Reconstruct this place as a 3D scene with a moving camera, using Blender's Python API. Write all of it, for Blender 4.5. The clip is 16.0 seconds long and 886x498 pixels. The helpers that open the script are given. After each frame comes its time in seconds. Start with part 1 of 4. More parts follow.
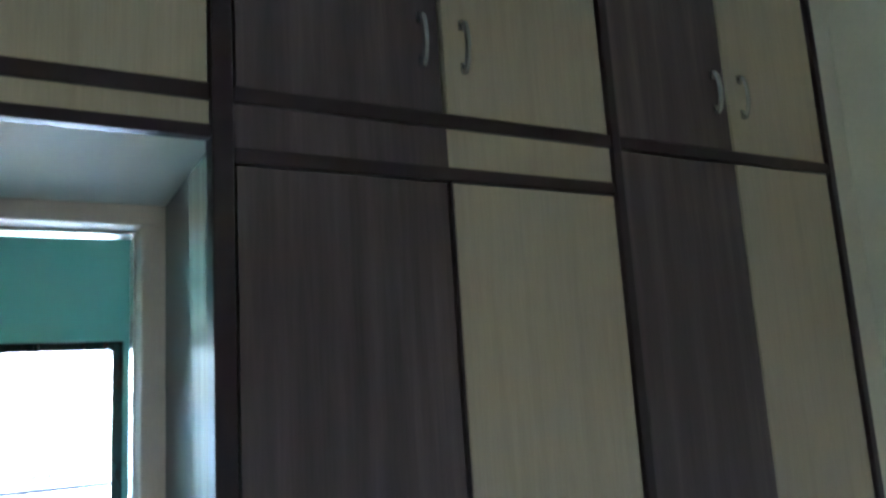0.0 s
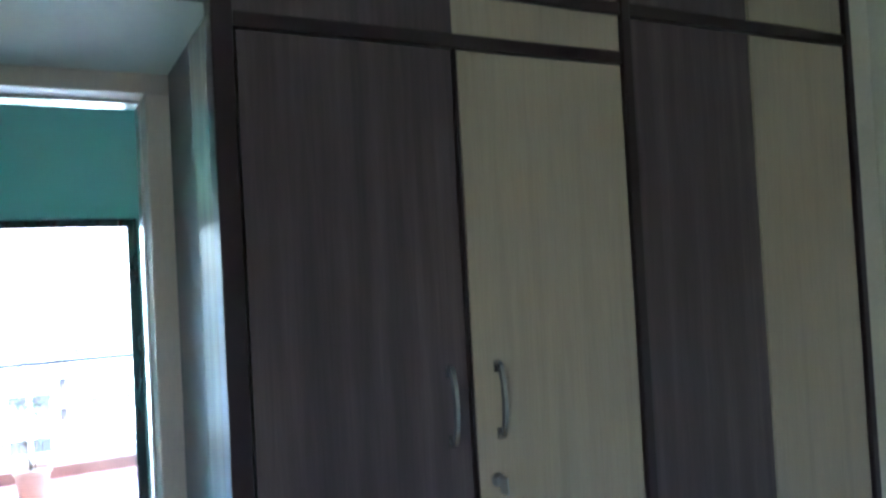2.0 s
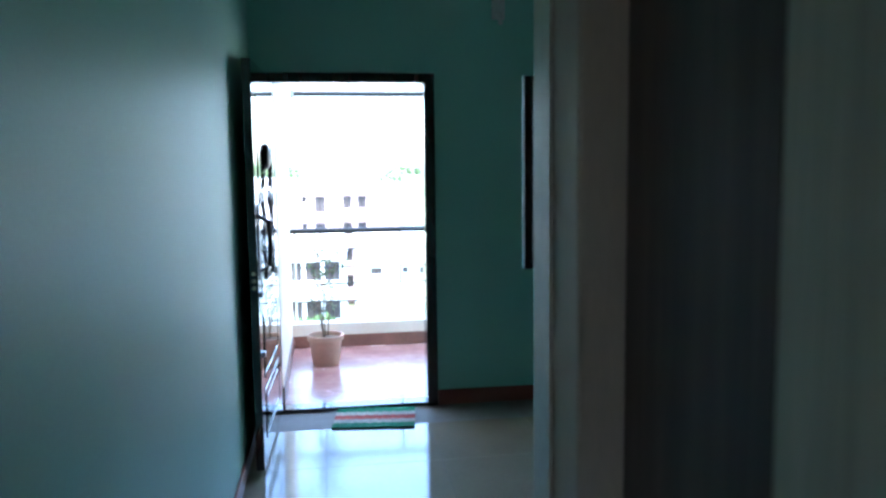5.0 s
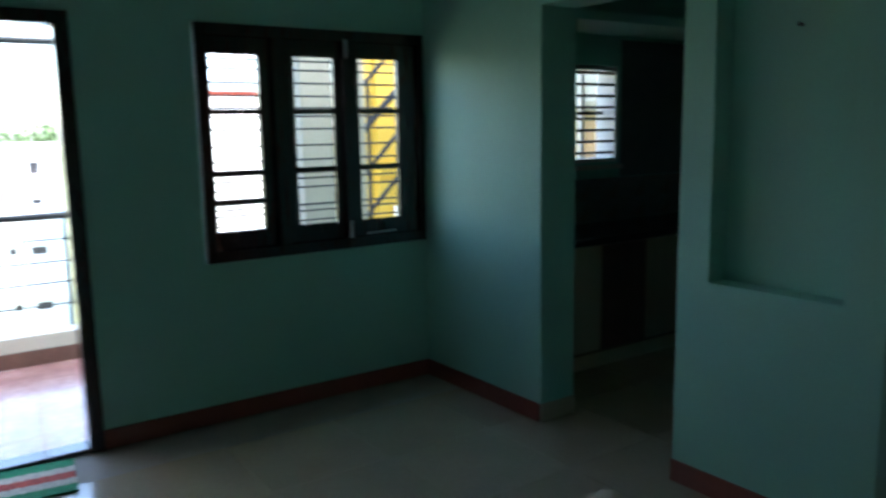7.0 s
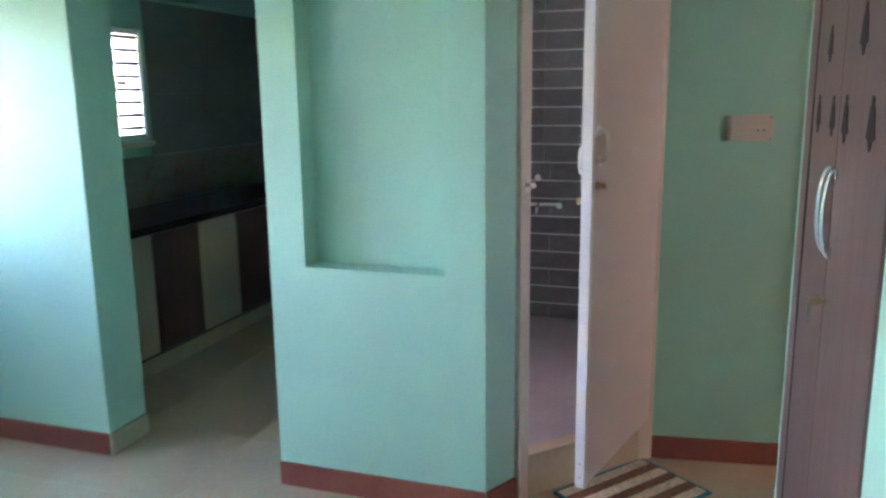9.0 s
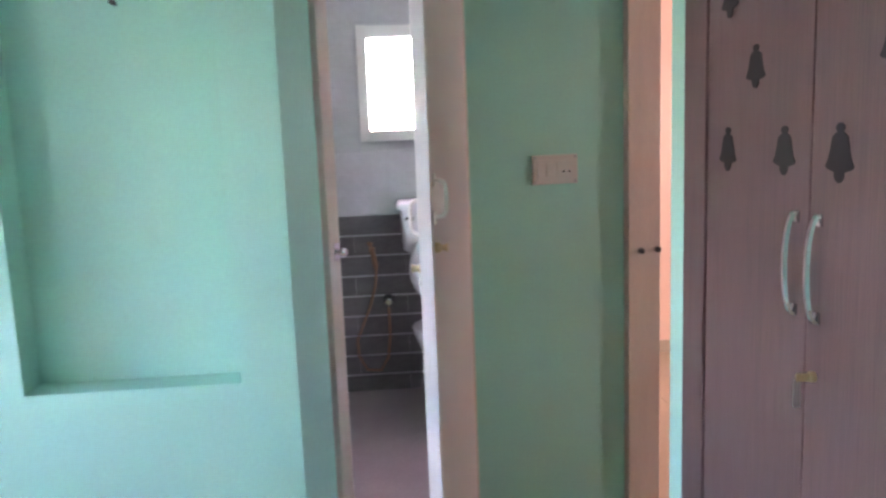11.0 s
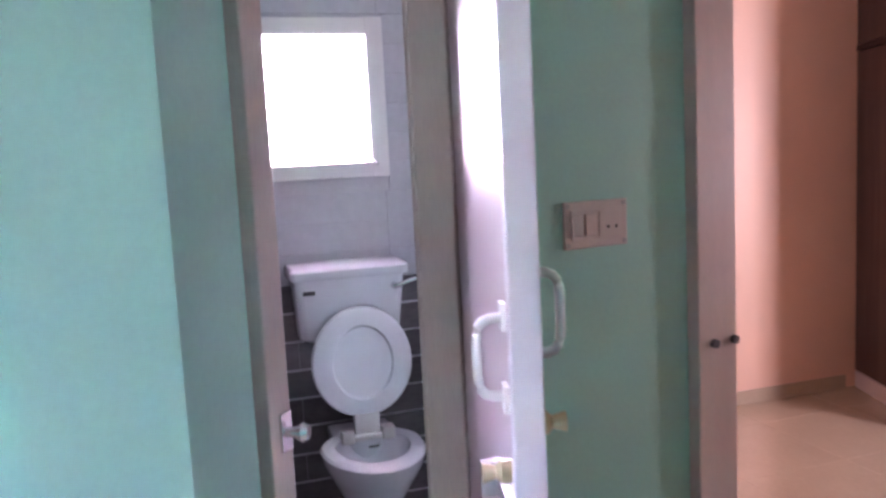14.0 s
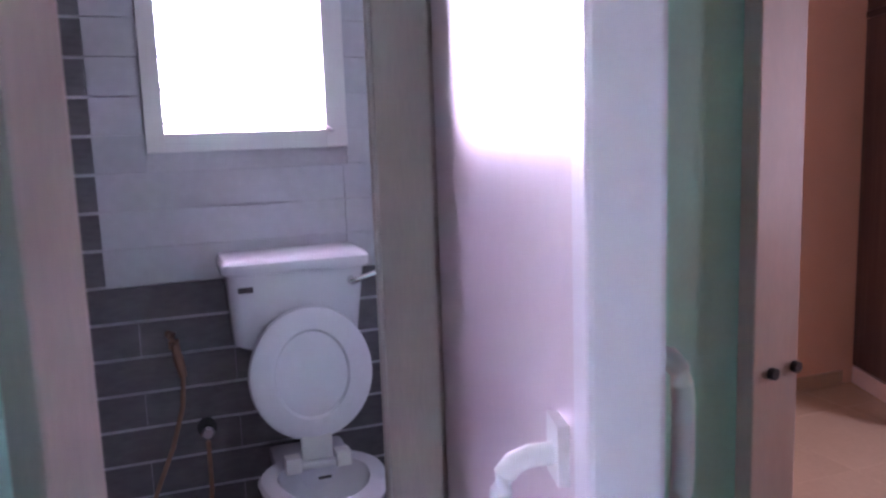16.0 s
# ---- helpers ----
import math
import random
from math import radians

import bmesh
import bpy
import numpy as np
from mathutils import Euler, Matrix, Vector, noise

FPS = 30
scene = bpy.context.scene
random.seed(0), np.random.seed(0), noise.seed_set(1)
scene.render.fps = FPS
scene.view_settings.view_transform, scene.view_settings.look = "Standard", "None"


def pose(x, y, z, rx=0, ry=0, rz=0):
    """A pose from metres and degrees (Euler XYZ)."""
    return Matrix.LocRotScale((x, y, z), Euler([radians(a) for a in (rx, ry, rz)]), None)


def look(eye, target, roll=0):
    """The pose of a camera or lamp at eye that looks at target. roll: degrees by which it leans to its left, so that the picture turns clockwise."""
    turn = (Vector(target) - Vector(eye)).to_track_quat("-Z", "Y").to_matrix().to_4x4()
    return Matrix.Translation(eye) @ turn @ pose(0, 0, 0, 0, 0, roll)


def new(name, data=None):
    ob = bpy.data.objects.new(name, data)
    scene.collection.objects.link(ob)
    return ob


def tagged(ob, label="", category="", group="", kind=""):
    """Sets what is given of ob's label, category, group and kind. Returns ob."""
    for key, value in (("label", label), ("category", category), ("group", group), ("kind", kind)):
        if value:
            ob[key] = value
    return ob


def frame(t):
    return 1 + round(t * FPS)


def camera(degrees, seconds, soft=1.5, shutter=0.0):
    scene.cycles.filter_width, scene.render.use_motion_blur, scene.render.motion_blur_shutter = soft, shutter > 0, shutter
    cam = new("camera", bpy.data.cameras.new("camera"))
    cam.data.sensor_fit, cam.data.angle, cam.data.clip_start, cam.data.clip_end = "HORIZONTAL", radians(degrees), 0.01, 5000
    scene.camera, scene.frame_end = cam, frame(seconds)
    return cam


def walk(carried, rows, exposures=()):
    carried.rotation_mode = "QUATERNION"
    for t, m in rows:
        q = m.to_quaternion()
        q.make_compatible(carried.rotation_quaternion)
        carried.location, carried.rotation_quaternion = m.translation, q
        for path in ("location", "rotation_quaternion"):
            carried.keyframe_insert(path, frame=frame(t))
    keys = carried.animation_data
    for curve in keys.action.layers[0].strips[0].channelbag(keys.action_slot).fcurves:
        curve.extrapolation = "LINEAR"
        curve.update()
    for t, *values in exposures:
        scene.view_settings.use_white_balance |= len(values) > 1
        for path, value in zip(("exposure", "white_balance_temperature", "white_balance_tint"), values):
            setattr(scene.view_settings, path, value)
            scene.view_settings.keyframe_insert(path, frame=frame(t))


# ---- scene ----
cam = camera(59.3, 16.0, soft=2.6, shutter=0.5)
PATH = [
    (0, (-0.619, 1.324, 1.666), (0.348, 3.04, 2.012), -3.6),
    (0.5, (-0.615, 1.318, 1.669), (0.3, 3.04, 2.115), -3.8),
    (1, (-0.615, 1.312, 1.676), (0.295, 3.057, 2.032), -3.6),
    (1.5, (-0.613, 1.313, 1.658), (0.336, 3.065, 1.838), -3.6),
    (2, (-0.611, 1.306, 1.638), (0.329, 3.071, 1.689), -3.1),
    (2.5, (-0.611, 1.309, 1.616), (0.27, 3.1, 1.493), -2.6),
    (3, (-0.628, 1.412, 1.586), (-0.079, 3.324, 1.376), -1.3),
    (3.2, (-0.63, 1.471, 1.586), (-0.188, 3.41, 1.367), -1.2),
    (5.3, (-0.620, 2.451, 1.52), (-0.325, 4.411, 1.315), -0.7),
    (5.5, (-0.635, 2.563, 1.531), (-0.227, 4.498, 1.319), -0.3),
    (6, (-0.670, 2.792, 1.554), (-0.090, 4.684, 1.334), -0.5),
    (6.5, (-0.665, 2.998, 1.584), (0.169, 4.782, 1.322), -0.3),
    (7, (-0.655, 3.161, 1.56), (0.48, 4.778, 1.249), -1.0),
    (7.5, (-0.624, 3.283, 1.548), (0.736, 4.705, 1.19), -1.0),
    (8, (-0.594, 3.43, 1.556), (0.991, 4.582, 1.159), -0.4),
    (8.5, (-0.612, 3.555, 1.539), (1.169, 4.377, 1.144), 0.1),
    (9, (-0.536, 3.676, 1.552), (1.322, 4.305, 1.158), -0.7),
    (9.5, (-0.419, 3.828, 1.529), (1.508, 4.238, 1.184), -1.7),
    (10, (-0.307, 3.926, 1.543), (1.66, 4.102, 1.224), -2.1),
    (10.2, (-0.244, 3.971, 1.543), (1.726, 4.102, 1.229), -2.2),
    (12.3, (0.477, 4.35, 1.552), (2.373, 3.781, 1.271), -1.6),
    (12.5, (0.577, 4.376, 1.55), (2.468, 3.789, 1.266), -1.6),
    (13, (0.792, 4.43, 1.551), (2.639, 3.717, 1.267), -2.1),
    (13.5, (0.995, 4.421, 1.544), (2.851, 3.727, 1.272), -2.2),
    (14, (1.211, 4.363, 1.553), (3.106, 3.762, 1.334), -2.9),
    (14.5, (1.391, 4.325, 1.538), (3.297, 3.756, 1.333), -2.6),
    (15, (1.556, 4.294, 1.534), (3.459, 3.706, 1.348), -1.9),
    (15.5, (1.601, 4.263, 1.554), (3.461, 3.575, 1.297), -1.3),
    (16, (1.685, 4.222, 1.538), (3.543, 3.541, 1.25), -2.0),
]
EXPOSURE = [(0, 5.97, 5150, 9), (2.0, 5.95, 5050, 9), (3.0, 5.75, 4900, 7), (3.2, 5.6, 4950, 7),
            (5.3, 3.65, 5450, 8), (6.0, 3.35, 5600, 8), (6.5, 3.1, 5750, 8), (7.0, 3.45, 6150, 9), (7.5, 4.65, 6800, 15), (8.0, 5.7, 6750, 22),
            (9.0, 6.7, 6700, 28), (10.2, 7.0, 6700, 32), (12.3, 6.76, 6350, 36), (14.0, 6.65, 6150, 46), (16.0, 6.15, 5850, 54)]
walk(cam, [(t, look(e, g, r)) for t, e, g, r in PATH], EXPOSURE)

# ---- world and large lights ----
world = bpy.data.worlds.new("sky")
scene.world = world
world.use_nodes = True
wn = world.node_tree
sky = wn.nodes.new("ShaderNodeTexSky")
sky.sky_type, sky.sun_disc = "NISHITA", False
sky.sun_elevation, sky.sun_rotation = radians(49.3), radians(138.4)
sky.dust_density, sky.air_density = 1.8, 1.0
bg = wn.nodes["Background"]
bg.inputs["Strength"].default_value = 0.15
wn.links.new(sky.outputs[0], bg.inputs[0])


def sun_lamp():
    data = bpy.data.lights.new("sun", "SUN")
    data.energy, data.angle, data.color = 1.4, radians(20), (1.0, 0.96, 0.90)
    ob = new("sun", data)
    ob.matrix_world = look((8, -9, 14), (0, 0, 0))


sun_lamp()


def window_light(name, m, w, h, watts, colour=(0.93, 0.97, 1.0)):
    data = bpy.data.lights.new(name, "AREA")
    data.shape, data.size, data.size_y, data.energy, data.color = "RECTANGLE", w, h, watts, colour
    ob = new(name, data)
    ob.matrix_world = m
    return ob


# daylight in the bathroom, orange bedroom and wardrobe bedroom windows
window_light("bath_window_light", look((4.27, 3.95, 1.81), (3.0, 3.95, 1.77)), 0.50, 0.50, 0.30, (1.0, 0.80, 0.93))
window_light("orange_room_window_light", look((2.27, -0.15, 1.55), (4.9, 1.45, 1.5)), 0.66, 1.1, 0.58, (1.0, 0.97, 0.95)).data.spread = radians(130)
window_light("bedroom_window_light", look((-2.46, 0.2, 1.42), (0.5, 1.6, 1.4)), 0.68, 0.83, 0.045, (1.0, 0.96, 0.92))


# ---- materials ----
def make(name, colour, rough=0.5, metal=0.0, grain=0.06, scale=8.0, bump=0.05, stretch=(1, 1, 1), fine=60.0, coat=0.0, second=None, mix=0.0, per_object=0.0):
    """A surface with a coarse and a fine variation of its colour and relief."""
    m = bpy.data.materials.new(name)
    m.use_nodes = True
    nt = m.node_tree
    N, L = nt.nodes, nt.links
    b = N["Principled BSDF"]
    tc = N.new("ShaderNodeTexCoord")
    mp = N.new("ShaderNodeMapping")
    mp.inputs["Scale"].default_value = stretch
    L.new(tc.outputs["Object"], mp.inputs[0])
    n1 = N.new("ShaderNodeTexNoise")
    n1.inputs["Scale"].default_value, n1.inputs["Detail"].default_value = scale, 5
    n2 = N.new("ShaderNodeTexNoise")
    n2.inputs["Scale"].default_value, n2.inputs["Detail"].default_value = fine, 4
    for n in (n1, n2):
        L.new(mp.outputs[0], n.inputs["Vector"])
    r1 = N.new("ShaderNodeMapRange")
    r1.inputs[1].default_value, r1.inputs[2].default_value = 0.3, 0.7
    r1.inputs[3].default_value, r1.inputs[4].default_value = 1 - grain * 1.5, 1 + grain * 1.5
    L.new(n1.outputs["Fac"], r1.inputs[0])
    r2 = N.new("ShaderNodeMapRange")
    r2.inputs[1].default_value, r2.inputs[2].default_value = 0.3, 0.7
    r2.inputs[3].default_value, r2.inputs[4].default_value = 1 - grain, 1 + grain
    L.new(n2.outputs["Fac"], r2.inputs[0])
    mul = N.new("ShaderNodeMath")
    mul.operation = "MULTIPLY"
    L.new(r1.outputs[0], mul.inputs[0])
    L.new(r2.outputs[0], mul.inputs[1])
    fac = mul.outputs[0]
    if per_object:
        oi = N.new("ShaderNodeObjectInfo")
        ro = N.new("ShaderNodeMapRange")
        ro.inputs[3].default_value, ro.inputs[4].default_value = 1 - per_object, 1 + per_object
        L.new(oi.outputs["Random"], ro.inputs[0])
        mo = N.new("ShaderNodeMath")
        mo.operation = "MULTIPLY"
        L.new(fac, mo.inputs[0])
        L.new(ro.outputs[0], mo.inputs[1])
        fac = mo.outputs[0]
    base = N.new("ShaderNodeRGB")
    base.outputs[0].default_value = (*colour, 1)
    src = base.outputs[0]
    if second:
        mx = N.new("ShaderNodeMix")
        mx.data_type = "RGBA"
        mx.inputs[6].default_value, mx.inputs[7].default_value = (*colour, 1), (*second, 1)
        rr = N.new("ShaderNodeMapRange")
        rr.inputs[1].default_value, rr.inputs[2].default_value, rr.inputs[4].default_value = 0.45, 0.75, mix
        L.new(n1.outputs["Fac"], rr.inputs[0])
        L.new(rr.outputs[0], mx.inputs[0])
        src = mx.outputs[2]
    vm = N.new("ShaderNodeVectorMath")
    vm.operation = "SCALE"
    L.new(src, vm.inputs[0])
    L.new(fac, vm.inputs["Scale"])
    L.new(vm.outputs[0], b.inputs["Base Color"])
    rg = N.new("ShaderNodeMapRange")
    rg.inputs[3].default_value, rg.inputs[4].default_value = max(rough - 0.06, 0.02), min(rough + 0.08, 1)
    L.new(n1.outputs["Fac"], rg.inputs[0])
    L.new(rg.outputs[0], b.inputs["Roughness"])
    b.inputs["Metallic"].default_value = metal
    b.inputs["Coat Weight"].default_value = coat
    if bump:
        bp = N.new("ShaderNodeBump")
        bp.inputs["Strength"].default_value, bp.inputs["Distance"].default_value = bump, 0.004
        L.new(n2.outputs["Fac"], bp.inputs["Height"])
        L.new(bp.outputs[0], b.inputs["Normal"])
    return m


GREEN = make("mint_green_paint", (0.33, 0.61, 0.505), 0.5, grain=0.025, scale=1.6, fine=90, bump=0.06)
PEACH = make("peach_paint", (0.80, 0.54, 0.40), 0.45, grain=0.025, scale=1.6, fine=90, bump=0.06)
WHITE = make("white_ceiling_paint", (0.78, 0.77, 0.73), 0.6, grain=0.02, scale=2, fine=80, bump=0.05)
CREAM = make("cream_wall_paint", (0.62, 0.56, 0.46), 0.55, grain=0.03, scale=2, fine=80, bump=0.05)
SKIRT = make("brick_red_skirting", (0.27, 0.075, 0.052), 0.35, grain=0.06, scale=6, bump=0.04)
TILE = make("beige_vitrified_tile", (0.50, 0.405, 0.29), 0.09, grain=0.035, scale=3, fine=40, bump=0.01, coat=0.6, per_object=0.02)
TILE.node_tree.nodes["Principled BSDF"].inputs["Coat Roughness"].default_value = 0.09
GROUT = make("tile_grout", (0.33, 0.29, 0.24), 0.7)
BATHFLOOR = make("grey_bathroom_floor_tile", (0.25, 0.225, 0.23), 0.3, grain=0.06, scale=5, per_object=0.04)
WOODDARK = make("dark_polished_wood", (0.028, 0.012, 0.009), 0.13, grain=0.2, scale=5, stretch=(6, 6, 0.6), fine=30, bump=0.06, coat=0.3)
WOODGLOSS = make("varnished_dark_wood", (0.035, 0.015, 0.010), 0.09, grain=0.2, scale=5, stretch=(6, 6, 0.6), fine=30, bump=0.01, coat=1.0)
KBROWN = make("reddish_brown_laminate", (0.115, 0.055, 0.045), 0.3, grain=0.13, scale=3, stretch=(9, 9, 0.35), fine=26, bump=0.05, second=(0.085, 0.04, 0.034), mix=0.7)
WENGE = make("dark_brown_laminate", (0.075, 0.05, 0.05), 0.36, grain=0.13, scale=3, stretch=(9, 9, 0.35), fine=26, bump=0.08, second=(0.115, 0.08, 0.075), mix=0.7)
BEIGE = make("beige_wood_laminate", (0.42, 0.335, 0.24), 0.40, grain=0.07, scale=3, stretch=(14, 14, 0.4), fine=30, bump=0.06, second=(0.34, 0.27, 0.19), mix=0.6)
GLOSSPALE = make("glossy_pale_laminate", (0.48, 0.45, 0.39), 0.12, grain=0.1, scale=3, stretch=(9, 9, 0.35), fine=26, bump=0.03, coat=0.6)
TRIM = make("maroon_brown_edging", (0.022, 0.009, 0.010), 0.3, grain=0.1, scale=6, bump=0.03)
PINKWOOD = make("pinkish_brown_laminate", (0.110, 0.065, 0.061), 0.45, grain=0.14, scale=3, stretch=(10, 10, 0.3), fine=28, bump=0.08, second=(0.072, 0.041, 0.039), mix=0.8)
FRAMEPAINT = make("beige_frame_paint", (0.54, 0.445, 0.38), 0.42, grain=0.04, scale=4, stretch=(4, 4, 0.7), bump=0.05)
PVC = make("off_white_door_sheet", (0.60, 0.49, 0.49), 0.3, grain=0.02, scale=3, bump=0.02)
PVCEDGE = make("white_door_edging", (0.68, 0.63, 0.64), 0.35, grain=0.02, bump=0.02)
CERAMIC = make("white_ceramic", (0.78, 0.77, 0.80), 0.12, grain=0.01, bump=0.0, coat=0.5)
PLASTICC = make("cream_plastic", (0.60, 0.53, 0.47), 0.35, grain=0.02, bump=0.01)
PLASTICW = make("white_plastic", (0.74, 0.72, 0.68), 0.35, grain=0.015, bump=0.01)
CHROME = make("chrome", (0.75, 0.75, 0.76), 0.14, metal=1.0, grain=0.02, bump=0.0)
CHROMEDULL = make("brushed_chrome", (0.50, 0.505, 0.52), 0.22, metal=1.0, grain=0.04, bump=0.02)
STEEL = make("dull_steel", (0.45, 0.44, 0.43), 0.35, metal=1.0, grain=0.04)
BRASS = make("brass", (0.66, 0.55, 0.34), 0.28, metal=1.0, grain=0.04)
COPPER = make("copper_brown_plastic", (0.36, 0.20, 0.13), 0.35, metal=0.4, grain=0.06)
GLOSSPAINT = make("glossy_frame_paint", (0.56, 0.47, 0.41), 0.16, grain=0.05, scale=9, bump=0.3, fine=30, coat=0.5)
BLACK = make("black_iron_paint", (0.02, 0.02, 0.022), 0.4, grain=0.1)
# near-black colour for the shade inside holes that are not cut
HOLESHADE = make("hole_shade", (0.012, 0.010, 0.010), 0.8, grain=0.05)
GRANITE = make("black_granite", (0.018, 0.018, 0.02), 0.12, grain=0.3, scale=60, fine=200, bump=0.0)
TILEDARK = make("dark_grey_wall_tile", (0.14, 0.125, 0.13), 0.3, grain=0.12, scale=4, stretch=(1, 1, 3), fine=24, bump=0.05, per_object=0.10)
TILELIGHT = make("light_grey_wall_tile", (0.50, 0.49, 0.51), 0.22, grain=0.04, scale=3, fine=30, bump=0.02, per_object=0.03)
JOINT = make("pale_tile_joint", (0.50, 0.49, 0.50), 0.6, grain=0.04)
KTILE = make("kitchen_wall_tile", (0.21, 0.215, 0.205), 0.2, grain=0.05, scale=4, bump=0.02, per_object=0.03)
KDECOR = make("kitchen_decor_tile", (0.26, 0.25, 0.23), 0.2, grain=0.1, scale=7, fine=25, bump=0.02, second=(0.20, 0.12, 0.085), mix=0.8)
TERRACOTTA = make("red_balcony_tile", (0.46, 0.23, 0.195), 0.24, grain=0.12, scale=3.5, fine=18, bump=0.04, coat=0.3, second=(0.52, 0.33, 0.29), mix=0.6)
BALCREAM = make("pale_cream_outdoor_paint", (0.74, 0.65, 0.54), 0.7, grain=0.04, scale=2)
BROWNSKIRT = make("brown_skirting_tile", (0.20, 0.095, 0.07), 0.35, grain=0.1, scale=6)
POT = make("clay_brown_plastic_pot", (0.46, 0.28, 0.20), 0.5, grain=0.05, scale=12)
SOIL = make("dry_soil", (0.20, 0.13, 0.08), 0.95, grain=0.25, scale=30, bump=0.6)
LEAF = make("green_leaf", (0.13, 0.18, 0.07), 0.5, grain=0.2, scale=6, per_object=0.2)
TWIG = make("brown_twig", (0.13, 0.09, 0.06), 0.8, grain=0.2, scale=20)
MATGREEN = make("green_doormat_pile", (0.035, 0.26, 0.11), 0.95, grain=0.25, scale=60, fine=240, bump=0.9)
MATRED = make("red_doormat_pile", (0.55, 0.10, 0.07), 0.95, grain=0.2, scale=60, fine=240, bump=0.9)
MATCREAM = make("cream_doormat_pile", (0.60, 0.53, 0.42), 0.95, grain=0.2, scale=60, fine=240, bump=0.9)
MATBROWN = make("brown_doormat_pile", (0.20, 0.11, 0.07), 0.95, grain=0.2, scale=60, fine=240, bump=0.9)
MATBLUE = make("teal_doormat_edge", (0.03, 0.19, 0.24), 0.9, grain=0.2, scale=60, fine=240, bump=0.7)
YELLOW = make("yellow_outdoor_paint", (0.72, 0.46, 0.06), 0.7, grain=0.05, scale=2)
OUTWALL = make("grey_beige_outdoor_paint", (0.30, 0.275, 0.23), 0.8, grain=0.06, scale=2)
OUTWHITE = make("whitewashed_wall", (0.82, 0.81, 0.79), 0.8, grain=0.05, scale=1.5)
OUTPINK = make("pale_pink_facade", (0.62, 0.47, 0.43), 0.8, grain=0.05, scale=0.6, fine=8)
OUTGREY = make("blue_grey_concrete", (0.26, 0.30, 0.33), 0.8, grain=0.06, scale=2)
OUTBLUE = make("pale_blue_facade", (0.60, 0.72, 0.80), 0.8, grain=0.05, scale=0.6, fine=8)
DARKPANE = make("dark_window_opening", (0.055, 0.045, 0.045), 0.4)
GROUND = make("dry_grass_ground", (0.25, 0.24, 0.13), 0.95, grain=0.2, scale=0.3, fine=3, second=(0.12, 0.20, 0.06), mix=0.8)
TREELEAF = make("tree_foliage", (0.07, 0.12, 0.04), 0.7, grain=0.3, scale=1.0, fine=6)


def glass_material(name, rough, tint=(1, 1, 1)):
    m = bpy.data.materials.new(name)
    m.use_nodes = True
    b = m.node_tree.nodes["Principled BSDF"]
    b.inputs["Base Color"].default_value = (*tint, 1)
    b.inputs["Roughness"].default_value = rough
    b.inputs["Transmission Weight"].default_value = 1.0
    b.inputs["IOR"].default_value = 1.45
    return m


FROST = glass_material("frosted_louvre_glass", 0.25)


# ---- building tools ----
def box(bm, x0, x1, y0, y1, z0, z1, bevel=0.0, m=None):
    r = bmesh.ops.create_cube(bm, size=1.0)
    vs = r["verts"]
    mat = Matrix.Translation(((x0 + x1) / 2, (y0 + y1) / 2, (z0 + z1) / 2)) @ Matrix.Diagonal((x1 - x0, y1 - y0, z1 - z0, 1))
    bmesh.ops.transform(bm, matrix=mat, verts=vs)
    if bevel:
        es = list({e for v in vs for e in v.link_edges})
        r = bmesh.ops.bevel(bm, geom=es, offset=bevel, segments=2, affect="EDGES", profile=0.6)
        vs = list({v for f in r["faces"] for v in f.verts} | {v for v in vs if v.is_valid})
    if m is not None:
        bmesh.ops.transform(bm, matrix=m, verts=vs)
    return bm


def boxes(*specs, bevel=0.0):
    bm = bmesh.new()
    for s in specs:
        box(bm, *s, bevel=bevel)
    return bm


def tube(bm, pts, r, sides=8, caps=True):
    """A round bar along a line of points; r may be one radius or one for each point."""
    pts = [Vector(p) for p in pts]
    rad = r if isinstance(r, (list, tuple)) else [r] * len(pts)
    rings = []
    for i, p in enumerate(pts):
        d = (pts[min(i + 1, len(pts) - 1)] - pts[max(i - 1, 0)]).normalized()
        a = d.cross(Vector((0, 0, 1)) if abs(d.z) < 0.9 else Vector((1, 0, 0))).normalized()
        b = d.cross(a)
        rings.append([bm.verts.new(p + rad[i] * (math.cos(t) * a + math.sin(t) * b)) for t in [2 * math.pi * k / sides for k in range(sides)]])
    for q, w in zip(rings, rings[1:]):
        for k in range(sides):
            bm.faces.new((q[k], q[(k + 1) % sides], w[(k + 1) % sides], w[k]))
    if caps:
        bm.faces.new(rings[0][::-1])
        bm.faces.new(rings[-1])
    return bm


def loft(bm, rings, cap0=True, cap1=True):
    """Skins rings of points of equal count."""
    rs = [[bm.verts.new(p) for p in ring] for ring in rings]
    n = len(rs[0])
    for q, w in zip(rs, rs[1:]):
        for k in range(n):
            bm.faces.new((q[k], q[(k + 1) % n], w[(k + 1) % n], w[k]))
    if cap0:
        bm.faces.new(rs[0][::-1])
    if cap1:
        bm.faces.new(rs[-1])
    return bm


def oval(cx, cy, z, a, b, n=32, egg=0.0):
    """A ring in the level plane, longer towards -x by egg."""
    out = []
    for k in range(n):
        t = 2 * math.pi * k / n
        c, s = math.cos(t), math.sin(t)
        out.append((cx + (a * c if c > 0 else a * (1 + egg) * c), cy + b * s, z))
    return out


def prism(bm, outline, z0, z1):
    """An upright block over a plan outline."""
    lo = [bm.verts.new((x, y, z0)) for x, y in outline]
    hi = [bm.verts.new((x, y, z1)) for x, y in outline]
    n = len(outline)
    for k in range(n):
        bm.faces.new((lo[k], lo[(k + 1) % n], hi[(k + 1) % n], hi[k]))
    bm.faces.new(lo[::-1])
    bm.faces.new(hi)
    return bm


